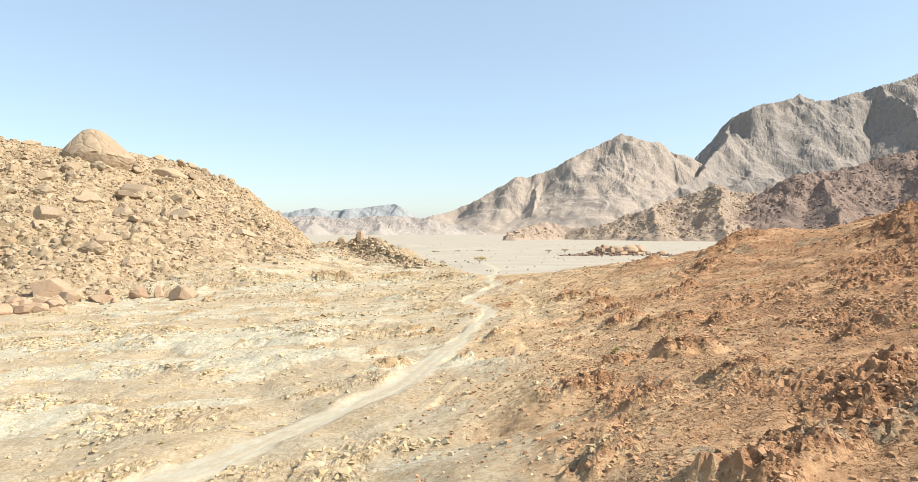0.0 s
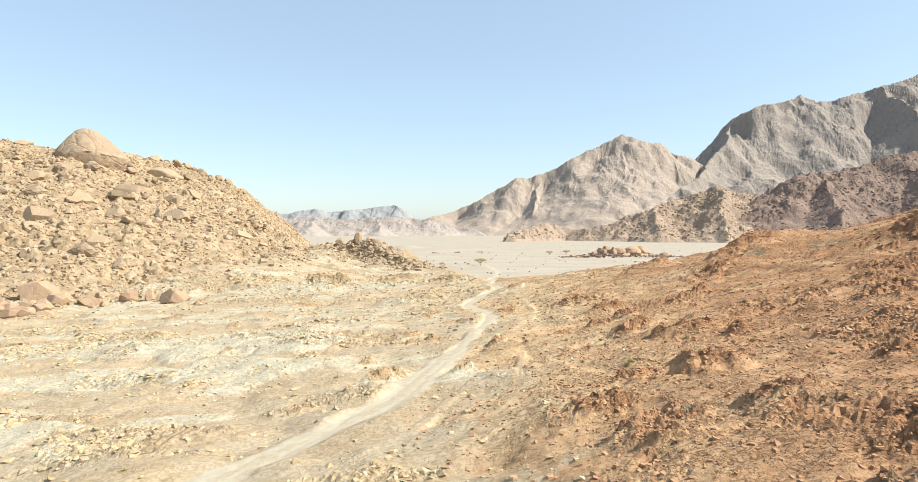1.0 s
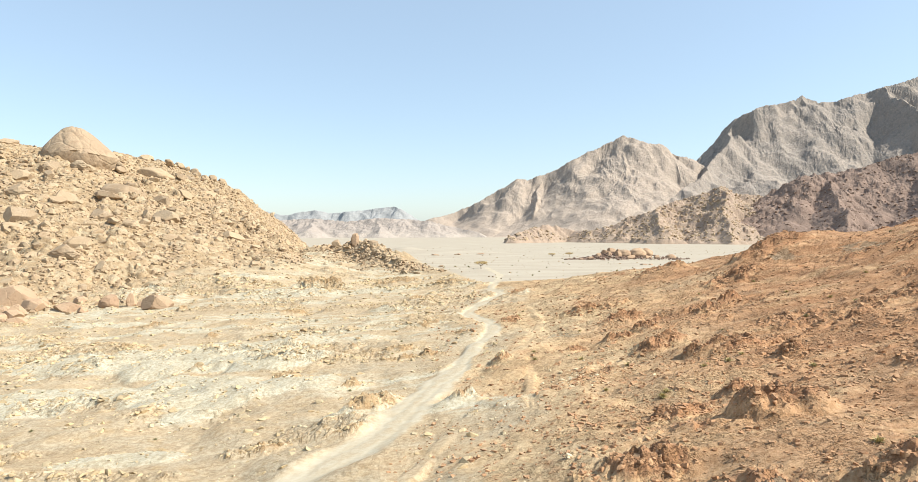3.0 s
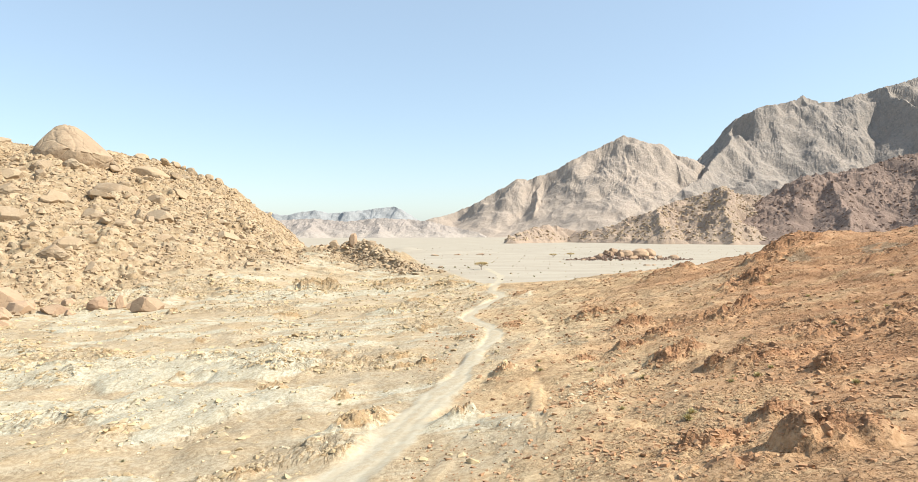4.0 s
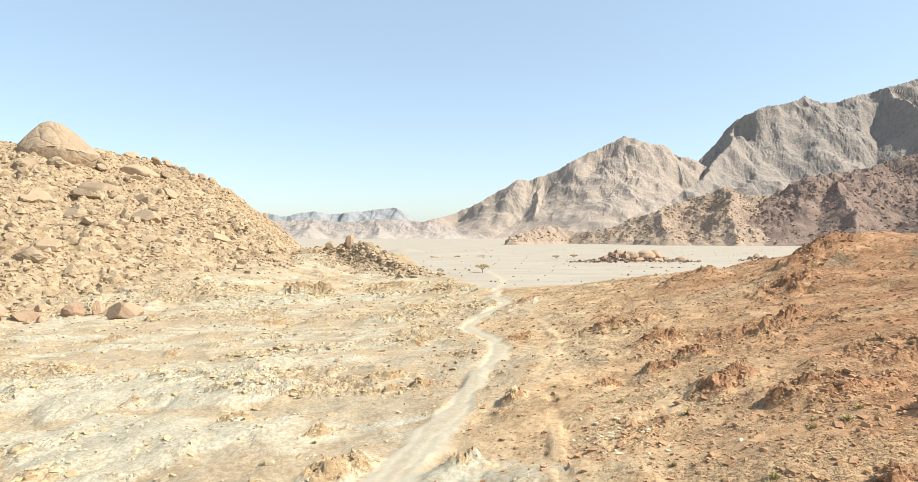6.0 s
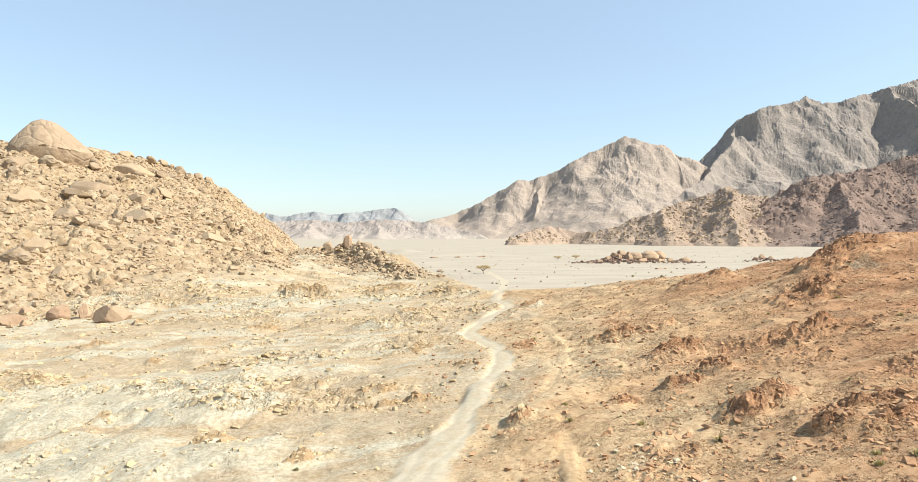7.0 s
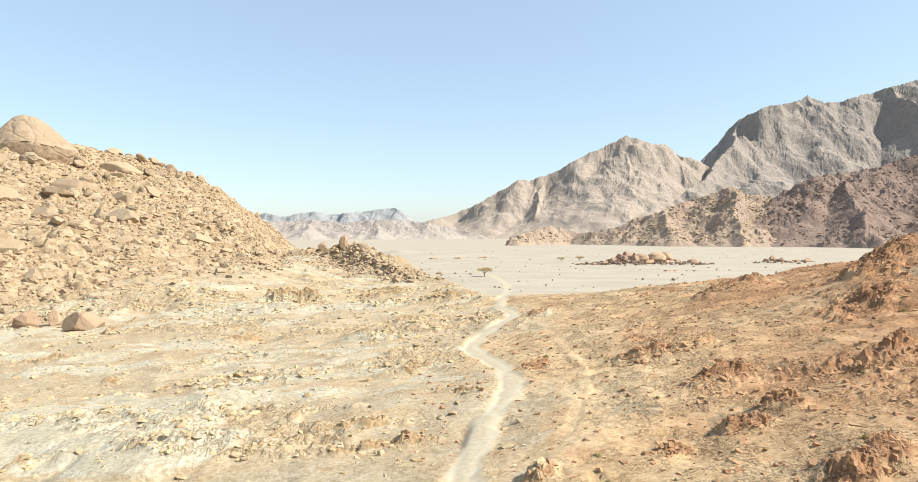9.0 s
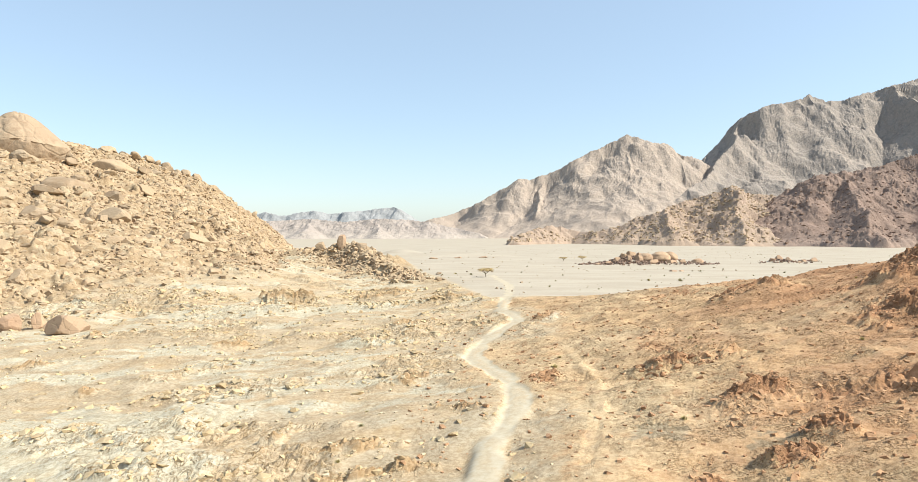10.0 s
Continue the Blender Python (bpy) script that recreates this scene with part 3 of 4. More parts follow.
def on_sheet(x, y, values):
    """The values of the ground sheet at places x, y."""
    x, y = np.asarray(x, float), np.asarray(y, float)
    i = np.clip(np.searchsorted(gys, y) - 1, 0, len(gys) - 2)
    ty = np.clip((y - gys[i]) / (gys[i + 1] - gys[i]), 0, 1)
    total = 0
    for row, share in ((i, 1 - ty), (i + 1, ty)):
        u = x / spread[row]
        j = np.clip(np.searchsorted(fan, u) - 1, 0, len(fan) - 2)
        tx = np.clip((u - fan[j]) / (fan[j + 1] - fan[j]), 0, 1)
        total = total + share * (values[row, j] * (1 - tx) + values[row, j + 1] * tx)
    return total


def ground_z(x, y):
    return float(on_sheet(x, y, GZ))


def cover(x, y, key):
    return on_sheet(x, y, COVERS[key])


def concave_crest(x, y, line, steep, foot=12.0):
    """Height of a mountain that falls steeply from its crest line and runs out in a gravel fan."""
    top = np.full(x.shape, -1e9)
    for a, b in zip(line[:-1], line[1:]):
        dx, dy = b[0] - a[0], b[1] - a[1]
        s = np.clip(((x - a[0]) * dx + (y - a[1]) * dy) / (dx * dx + dy * dy), 0, 1)
        high = a[2] + s * (b[2] - a[2]) + foot
        d = np.hypot(x - a[0] - s * dx, y - a[1] - s * dy)
        top = np.maximum(top, high * np.exp(-steep * d / high) - foot - 0.15 * d)
    return top


def mountain(name, lines, steep, box, spacing, rib, seed, material, label, crags=1.0, blocks=0.0, smooth=True):
    """A rocky mountain or hill: crest lines, ribs and gullies down its flanks, crags above the fans."""
    xs, ys = np.arange(box[0], box[2], spacing), np.arange(box[1], box[3], spacing)
    x, y = np.meshgrid(xs, ys)
    wx, wy = x + rib * 0.9 * fbm(x / rib / 3, y / rib / 3, 3, seed), y + rib * 0.9 * fbm(x / rib / 3, y / rib / 3, 3, seed + 5)
    z = np.full(x.shape, -1e9)
    for line in lines:
        z = np.maximum(z, concave_crest(wx * 0.3 + x * 0.7, wy, line, steep))
    top = max(p[2] for line in lines for p in line)
    rim = np.minimum(np.minimum(x - box[0], box[2] - x), np.minimum(y - box[1], box[3] - y))
    z = (z + 15) * step(0, 90, rim) - 15
    part_way = np.clip(z / top, 0, 1)
    z = z + 0.38 * rib * (0.22 + 0.8 * np.sin(np.pi * part_way)) * step(-4, 0.1 * top, z) * (ridged(wx / rib / 2.6, wy / rib / 4.4, 5, seed + 9) - 0.6)
    z = z + crags * 0.36 * rib * (0.25 + 0.75 * step(0.12, 0.5, part_way)) * step(-4, 0.1 * top, z) * (ridged(wx / rib / 0.55, wy / rib / 0.8, 5, seed + 17, 0.75) - 0.5)
    if blocks:
        heaped = step(-0.35, 0.25, fbm(x / blocks / 5, y / blocks / 5, 3, seed + 31))
        for size, share in ((1.0, 0.26), (0.5, 0.26), (0.26, 0.24)):
            f1, gap, who = cells(x / blocks / size + 0.3 * vnoise(x / blocks, y / blocks, seed), y / blocks / size, seed + int(size * 40))
            z = z + heaped * share * blocks * size * who * np.clip(1.1 - (f1 / 0.7) ** 2, 0, 1) * step(-3, 3, z)
    ob = sheet_mesh(name, xs, ys, np.maximum(z, -40), material, cut=-6, smooth=smooth)
    return tagged(ob, label, "mountain" if top > 160 else "hill"), (xs, ys, z)


mountain("mountain", [[(-165, 2120, 38), (-47, 2120, 70), (71, 2120, 117), (189, 2120, 190), (238, 2120, 191), (287, 2120, 209), (385, 2120, 253),
                       (424, 2120, 280), (513, 2120, 319), (550, 2120, 339), (591, 2120, 321), (680, 2120, 302), (739, 2120, 268), (798, 2120, 257)],
                      [(550, 2120, 325), (520, 1980, 215), (470, 1840, 80)], [(287, 2120, 200), (250, 1980, 110), (215, 1860, 30)], [(700, 2120, 285), (690, 1980, 180), (640, 1850, 60)]],
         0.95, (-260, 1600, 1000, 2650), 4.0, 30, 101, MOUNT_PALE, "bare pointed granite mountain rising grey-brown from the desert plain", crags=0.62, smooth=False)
mountain("mountain", [[(738, 2300, 145), (823, 2300, 241), (865, 2300, 283), (919, 2300, 315), (972, 2300, 390), (1010, 2300, 430), (1100, 2300, 464),
                       (1185, 2300, 481), (1249, 2300, 511), (1313, 2300, 486), (1377, 2300, 492), (1420, 2300, 507), (1505, 2300, 528), (1611, 2300, 554),
                       (1671, 2300, 582), (2059, 2300, 646)],
                      [(1010, 2300, 430), (925, 2170, 318), (800, 2010, 222), (650, 1840, 140), (520, 1720, 50)],
                      [(1520, 2300, 535), (1500, 2100, 420), (1430, 1880, 250), (1330, 1720, 120)]],
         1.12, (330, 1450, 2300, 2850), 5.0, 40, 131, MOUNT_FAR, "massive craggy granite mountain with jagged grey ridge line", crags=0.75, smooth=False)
_, BROWN_HILL = mountain("hill", [[(56, 980, 1), (80, 1000, 12), (157, 1120, 28), (203, 1120, 19), (220, 1050, 17), (269, 1050, 32), (317, 1050, 54), (376, 1080, 70),
                   (426, 1080, 86), (444, 1080, 93), (461, 1080, 82), (496, 1080, 78), (560, 1100, 70)],
                  [(440, 1080, 92), (400, 960, 42), (380, 880, 8)], [(317, 1050, 54), (300, 950, 20)]],
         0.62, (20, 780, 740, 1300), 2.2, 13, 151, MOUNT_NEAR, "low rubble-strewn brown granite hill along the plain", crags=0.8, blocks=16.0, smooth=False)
_, DARK_HILL = mountain("hill", [[(490, 1040, 66), (547, 1040, 103), (594, 1040, 112), (613, 1040, 109), (642, 1040, 119),
                   (671, 1040, 128), (719, 1040, 141), (756, 1040, 148), (931, 1040, 167)],
                  [(590, 1040, 108), (545, 900, 50), (500, 810, 10)], [(760, 1040, 148), (680, 880, 78), (640, 790, 14)]],
         0.62, (330, 740, 1050, 1300), 2.2, 14, 157, MOUNT_SHADED, "rocky brown hill behind the sandy plain, painted mauve-dark for its shade", crags=0.8, blocks=17.0, smooth=False)
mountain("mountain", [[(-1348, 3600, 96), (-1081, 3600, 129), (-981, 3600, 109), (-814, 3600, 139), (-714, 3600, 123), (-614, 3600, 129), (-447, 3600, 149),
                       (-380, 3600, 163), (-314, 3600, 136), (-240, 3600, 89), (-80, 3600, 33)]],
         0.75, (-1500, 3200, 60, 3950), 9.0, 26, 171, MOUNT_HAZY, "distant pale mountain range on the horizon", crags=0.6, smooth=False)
mountain("hill", [[(-676, 1900, 49), (-535, 1900, 50), (-430, 1900, 56), (-324, 1900, 47), (-236, 1900, 57), (-148, 1900, 54), (-77, 1900, 47), (-16, 1900, 31), (60, 1880, 15)],
                  [(-430, 1900, 50), (-410, 1760, 22)], [(-236, 1900, 50), (-215, 1770, 20)]],
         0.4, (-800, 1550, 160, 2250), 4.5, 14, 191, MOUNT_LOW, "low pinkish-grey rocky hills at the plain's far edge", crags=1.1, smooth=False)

# ---------------------------------------------------------------- rocks
def rock_shape(seed, level=3, cuts=7, lump=0.22, squash=0.75, depth=(0.45, 0.8), boxy=False):
    """Vertices and triangles of one weathered boulder about one metre in radius, cut by joint planes."""
    rnd = random.Random(seed)
    bm = bmesh.new()
    bmesh.ops.create_icosphere(bm, subdivisions=level, radius=1.0)
    planes = []
    for _ in range(cuts):
        d = Vector((rnd.gauss(0, 1), rnd.gauss(0, 1), rnd.gauss(0, 0.7))).normalized()
        planes.append((d, rnd.uniform(*depth)))
    if boxy:
        planes = [(Vector((rnd.gauss(a, 0.28), rnd.gauss(b, 0.28), rnd.gauss(c, 0.28))).normalized(), rnd.uniform(*depth))
                  for a, b, c in ((1, 0, 0), (-1, 0, 0), (0, 1, 0), (0, -1, 0), (0, 0, 1), (0, 0, -1), (0.7, 0.5, 0.6), (-0.6, 0.7, 0.5), (-0.4, -0.8, 0.4), (0.7, -0.6, 0.5), (0.8, 0.3, -0.5), (-0.8, 0.2, 0.6), (0, 0.7, 0.7), (0.1, -0.7, 0.7))]
    off = Vector((rnd.uniform(0, 50), rnd.uniform(0, 50), rnd.uniform(0, 50)))
    for v in bm.verts:
        p = v.co * (1 + lump * noise.fractal(v.co * 1.3 + off, 0.8, 2.0, 4))
        for d, h in planes:
            over = p.dot(d) - h
            if over > 0:
                p -= d * over * 0.99
        v.co = Vector((p.x, p.y, p.z * squash))
    co = np.array([v.co[:] for v in bm.verts])
    tri = np.array([[v.index for v in f.verts] for f in bm.faces])
    bm.free()
    return co, tri


def mesh_from(name, co, tri, material, smooth=False):
    me = bpy.data.meshes.new(name)
    n = len(tri)
    me.vertices.add(len(co)), me.loops.add(3 * n), me.polygons.add(n)
    me.vertices.foreach_set("co", co.astype(np.float32).ravel())
    me.loops.foreach_set("vertex_index", tri.astype(np.int32).ravel())
    me.polygons.foreach_set("loop_start", np.arange(0, 3 * n, 3, dtype=np.int32))
    me.update(calc_edges=True)
    me.polygons.foreach_set("use_smooth", np.full(n, smooth))
    me.materials.append(material)
    return me


def chip_shape(seed):
    """Vertices and triangles of one small angular stone: a skewed block."""
    r = random.Random(seed)
    co = np.array([(x * r.uniform(0.35, 1.1), y * r.uniform(0.35, 1.1), z * r.uniform(0.3, 0.95)) for x in (-1, 1) for y in (-1, 1) for z in (-1, 1)])
    tri = [(0, 1, 3), (0, 3, 2), (4, 6, 7), (4, 7, 5), (0, 4, 5), (0, 5, 1), (2, 3, 7), (2, 7, 6), (0, 2, 6), (0, 6, 4), (1, 5, 7), (1, 7, 3)]
    return co, np.array(tri)


def hull_shape(seed, points=11):
    """Vertices and triangles of one broken stone: the hull of a few points."""
    r = random.Random(seed)
    bm = bmesh.new()
    for _ in range(points):
        d = Vector((r.gauss(0, 1), r.gauss(0, 1), r.gauss(0, 0.8))).normalized() * r.uniform(0.75, 1.05)
        bm.verts.new(d)
    bmesh.ops.convex_hull(bm, input=bm.verts[:])
    bmesh.ops.delete(bm, geom=[v for v in bm.verts if not v.link_faces], context="VERTS")
    bmesh.ops.triangulate(bm, faces=bm.faces[:])
    bm.verts.index_update()
    co, tri = np.array([v.co[:] for v in bm.verts]), np.array([[v.index for v in f.verts] for f in bm.faces])
    bm.free()
    return co, tri


HULLS = [hull_shape(s, 10 + s % 4) for s in range(24)]
ROUNDED = [hull_shape(100 + s, 16 + s % 5) for s in range(24)]
PEBBLES = [chip_shape(s) for s in range(12)]
BLOCKS = [rock_shape(60 + s, 1, 7, 0.35, 0.8, (0.4, 0.75)) for s in range(14)]
LUMPS = [chip_shape(40 + s) for s in range(16)]


def scatter(name, x, y, size, shapes, material, label, category, rng, sink=0.3, flat=(0.6, 1.0), z=None):
    """Many loose stones of different shapes, turned and sunk at random, as one mesh."""
    z = on_sheet(x, y, GZ) if z is None else z
    cos, tris, base = [], [], 0
    for k, (co, tri) in enumerate(shapes):
        pick = np.arange(k, len(x), len(shapes))
        m = len(pick)
        a, t = rng.uniform(0, 2 * np.pi, m), rng.uniform(-0.5, 0.5, m)
        s = size[pick]
        p = co[None] * np.stack([s * rng.uniform(0.7, 1.3, m), s * rng.uniform(0.7, 1.2, m), s * rng.uniform(*flat, m)], -1)[:, None, :]
        py, pz = p[..., 1] * np.cos(t)[:, None] - p[..., 2] * np.sin(t)[:, None], p[..., 1] * np.sin(t)[:, None] + p[..., 2] * np.cos(t)[:, None]
        px, py = p[..., 0] * np.cos(a)[:, None] - py * np.sin(a)[:, None], p[..., 0] * np.sin(a)[:, None] + py * np.cos(a)[:, None]
        q = np.stack([px + x[pick][:, None], py + y[pick][:, None], pz + (z[pick] + s * (0.5 - sink))[:, None]], -1)
        cos.append(q.reshape(-1, 3))
        tris.append((tri[None] + (base + np.arange(m) * len(co))[:, None, None]).reshape(-1, 3))
        base += m * len(co)
    return tagged(new(name, mesh_from(name, np.concatenate(cos), np.concatenate(tris), material)), label, category, kind="stuff")


def boulder_meshes(name, seeds, material, **kw):
    return [mesh_from(name, *rock_shape(s, 3, **kw), material) for s in seeds]


def sit(name, me, x, y, sx, sy, sz, turn, label, group="", sink=0.3, tilt=0.0, lie=0.0):
    """Rests one boulder on the ground; lie turns it towards the slope under it."""
    z = ground_z(x, y)
    fall = Vector((ground_z(x - 6, y) - ground_z(x + 6, y), ground_z(x, y - 6) - ground_z(x, y + 6), 12 / max(lie, 1e-6))).normalized()
    ob = new(name, me)
    ob.matrix_world = Matrix.Translation((x, y, z + sz * (0.62 - sink))) @ Vector((0, 0, 1)).rotation_difference(fall).to_matrix().to_4x4() @ Euler((radians(tilt), radians(tilt * 0.6), radians(turn))).to_matrix().to_4x4() @ Matrix.Diagonal((sx, sy, sz, 1))
    return tagged(ob, label, "boulder", group)


SMOOTH = [mesh_from("boulder", *rock_shape(s, 4, 7, 0.12, 0.8, (0.66, 0.92)), GRANITE, True) for s in range(240, 243)]
CRAGGY = [mesh_from("boulder", *rock_shape(s, 4, 9, 0.16, 0.8, (0.5, 0.85)), GRANITE) for s in range(270, 275)]
ROUND = boulder_meshes("boulder", range(200, 206), GRANITE, cuts=10, lump=0.10, squash=0.9)

FALLEN = [mesh_from("boulder", *rock_shape(s, 4, lump=0.09, squash=0.95, depth=(0.62, 0.82), boxy=True), RED_ROCK) for s in range(280, 286)]
BROWN_SMOOTH = [mesh_from("boulder", *rock_shape(s, 4, 3, 0.10, 0.9, (0.86, 0.97)), RED_ROCK, True) for s in range(243, 246)]
BROWN_BLOCKY = boulder_meshes("boulder", range(266, 271), RED_ROCK, lump=0.08, squash=0.9, depth=(0.5, 0.78), boxy=True)
BLOCKY = boulder_meshes("boulder", range(260, 266), GRANITE, lump=0.06, squash=0.95, depth=(0.48, 0.74), boxy=True)

# the great dome on the hilltop and other single boulders
def dome_shape():
    """Vertices and triangles of the hilltop dome: steep on one side, a long shoulder on the other, split by two joints."""
    co, tri = rock_shape(303, 6, 0, 0.05, 1.0)
    x, y, z = co.T
    r = np.hypot(x, y)
    high = np.where(z > 0, np.clip(1.04 - r ** 1.7, 0, 1) + 0.10 * np.clip(z, 0, 1), 1.2 * z)
    high = high - 0.10 * step(0.1, 0.9, x) * np.clip(z, 0, 1) + 0.035 * fbm(x * 2.2, y * 2.2, 4, 7)
    for a, b, c in ((0.9, 0.42, 0.02), (0.35, 0.94, 0.45)):
        high = high - 0.05 * np.exp(-((a * x + b * y + c + 0.06 * vnoise(x * 4, y * 4, 3)) / 0.018) ** 2) * (z > 0)
    slab = step(0.02, 0.0, np.abs(x + 0.2) - 0.2) * step(0.25, 0.2, np.abs(y + 0.1)) * (z > 0)
    return np.stack([x - 0.16 * np.clip(high, 0, 1) + 0.12 * x * np.abs(x), y, high + 0.03 * slab], -1), tri


dome = new("boulder", mesh_from("boulder", *dome_shape(), DOME, True))
dome.matrix_world = pose(-193, 341, 56.5, 0, 3, 8) @ Matrix.Diagonal((16, 14, 13, 1))
tagged(dome, "huge smooth tan granite dome crowning the boulder hill", "boulder")
for x, y, sx, sy, sz, turn, smooth in ((-156, 312, 11, 6, 7, 8, 1), (-167, 286, 7.5, 4.5, 4.5, -15, 1), (-164, 361, 9.5, 6, 5.5, 20, 1), (-198, 305, 5, 4.4, 4.8, 0, 1), (-135, 291, 2.3, 2.2, 4.4, 30, 0), (-131, 292, 3.6, 2.8, 2.8, 70, 1),
                                       (-101, 301, 6.2, 3.6, 3.0, 5, 1), (-103.5, 290, 2.8, 2.2, 2.0, 60, 1), (-123, 236, 3.2, 2.8, 3.4, 20, 1), (-165, 251, 4.8, 3.2, 3.0, -20, 1), (-151, 248, 2.6, 2.2, 2.4, 35, 0), (-133, 277, 3.4, 2.6, 2.6, 0, 0),
                                       (-142, 374, 4.2, 3.2, 2.8, 15, 1), (-88, 339, 2.4, 2.2, 3.6, 10, 1), (-91, 319, 4.8, 2.8, 2.4, -25, 1), (-80, 266, 2.6, 2.0, 1.8, 0, 1), (-118, 277, 4.2, 2.6, 2.0, 12, 0), (-112, 288, 2.4, 2, 2.0, 45, 0),
                                       (-148, 280, 6, 3.8, 3.4, 25, 1), (-153, 231, 3.2, 2.4, 2.4, 50, 0), (-142, 346, 5, 3.4, 3.2, -10, 1), (-182, 326, 5.6, 3.6, 3.4, 15, 0), (-110, 317, 3.4, 2.4, 2.2, 30, 0), (-193, 320, 6, 4, 3.4, -30, 1),
                                       (-68.6, 281, 1.5, 1.3, 1.3, 20, 1), (-146, 233, 2.8, 2.2, 2.0, 10, 0), (-272, 330, 10, 8, 8, 30, 0), (-262, 318, 6, 6, 5, 80, 0)):
    sit("boulder", random.Random(x * 7).choice(SMOOTH if smooth and sx > 9 else CRAGGY), x, y, sx, sy * 1.2, sz * 0.9, turn, "large tan granite boulder set in the hillside rubble", "boulders of the hill", 0.72 if sx > 6.5 else 0.55, -4, 0.95)
for x, y, sx, sy, sz, turn, tilt in ((-103, 204, 3.2, 2.4, 3.6, 15, 10), (-97.5, 206, 2.0, 2.0, 3.0, 60, -8), (-86, 198, 5.0, 3.4, 3.2, 5, 4), (-113, 200, 3.8, 3.0, 2.2, 40, 0),
                                     (-131, 203, 6.4, 4.6, 5.0, 10, 5), (-122, 199, 5.2, 3.4, 2.8, -15, 0), (-126, 190, 3.2, 2.6, 2.4, 30, 0), (-133, 189, 3.4, 3.0, 2.6, 110, 0), (-114, 208, 2.4, 2.0, 1.6, 5, 0),
                                     (-107, 197, 1.6, 1.4, 1.2, 0, 0), (-127, 182, 2.4, 2.0, 1.6, 25, 0), (-134, 182, 3.2, 2.6, 2.2, 75, 0), (-116, 183, 2.6, 1.8, 1.4, 15, 0),
                                     (-139, 178, 3.0, 2.4, 2.2, 50, 0), (-121, 184, 2.4, 2.0, 1.8, 95, 0), (-93, 203, 1.6, 1.4, 1.2, 35, 0)):
    sit("boulder", random.Random(x * 3 + y).choice(FALLEN), x, y, sx, sy, sz, turn, "angular red-brown granite boulder fallen at the hill's foot", "boulders at the hill's foot", 0.25, tilt)
rh = random.Random(9)
for _ in range(26):
    x, y, s = rh.gauss(-129, 9), rh.gauss(186, 7), rh.uniform(1.0, 2.9)
    sit("boulder", rh.choice(FALLEN), x, y, s * rh.uniform(1, 1.4), s, s * rh.uniform(0.7, 1.0), rh.uniform(0, 180),
        "angular red-brown granite boulder fallen at the hill's foot", "boulders at the hill's foot", 0.25, rh.uniform(-15, 15))
# the pinnacle on the spur
sit("boulder", FALLEN[1], -57.5, 371, 2.8, 2.5, 5.4, 20, "upright rounded brown granite block on top of the spur", sink=0.05)
for x, y, s, turn in ((-76.6, 379, 2.6, 50), (-69.5, 377, 3.0, 0), (-50, 362, 2.4, 80), (-53, 366, 2.6, 30), (-45, 352, 3.0, 10), (-40, 342, 2.4, 65), (-72, 384, 1.6, 20), (-84, 388, 2.4, 70),
                      (-62, 374, 2.0, 15), (-35, 330, 2.2, 40), (-27, 313, 2.4, 25), (-47, 348, 2.0, 60), (-31, 318, 2.0, 35), (-23, 304, 1.8, 75)):
    sit("boulder", random.Random(x * 5 + y).choice(BLOCKY), x, y, s * 1.2, s, s, turn, "brown granite block on the rocky spur", "blocks of the spur")

# boulders over the hill
rng = np.random.default_rng(5)


def on_hill(count, rng, lowest=1.0, bare=0.0):
    x, y = rng.uniform(-400, -40, count * 6), rng.uniform(175, 530, count * 6)
    over = shape(x, y)[1]
    keep = (over > lowest - 8 * rng.random(len(x)) ** 2) & ((y < 350) | (x > -222 + 0.42 * (y - 345))) & (rng.random(len(x)) < step(0, 14, over) * 0.4 + 0.6 * step(-12, 2, over))
    keep &= rng.random(len(x)) > bare * step(0.1, -0.4, fbm(x / 16, y / 20, 3, 77))
    return x[keep][:count], y[keep][:count]


bx, by = on_hill(230, rng, 4)
bs = 1.2 + 1.9 * rng.random(len(bx)) ** 2
for i, (x, y, s) in enumerate(zip(bx, by, bs)):
    r = random.Random(i)
    sit("boulder", r.choice(ROUND if r.random() < 0.5 else BLOCKY), float(x), float(y), s * r.uniform(0.9, 1.7), s * r.uniform(0.8, 1.2), s * r.uniform(0.6, 1.1), r.uniform(0, 360),
        "weathered granite boulder among the hill's rubble", "boulders of the hill", 0.3, r.uniform(-20, 20))

crest = np.array([(-188, 385), (-180, 430), (-165, 478), (-152, 515)], float)
for x, y, s, high in ((-181, 413, 3.2, 5.2), (-183, 405, 2.6, 3.2), (-180.5, 428, 3.4, 4.2), (-176, 441, 3.4, 5.6), (-173.5, 438, 3.2, 4.2), (-179, 436, 2.2, 4.0), (-160, 431, 3.0, 4.4),
                      (-156.5, 438, 3.2, 5.4), (-168, 437, 2.6, 3.2), (-176, 345, 3.4, 6.0), (-173, 342, 2.6, 4.4), (-184, 392, 3.0, 3.6)):
    sit("boulder", random.Random(x + y).choice(ROUND + BLOCKY), x, y, s * 1.2, s * 1.1, high * 0.72, x * 37 % 180, "rounded granite block on the hill's crest", "blocks of the crest", -0.05, 8)
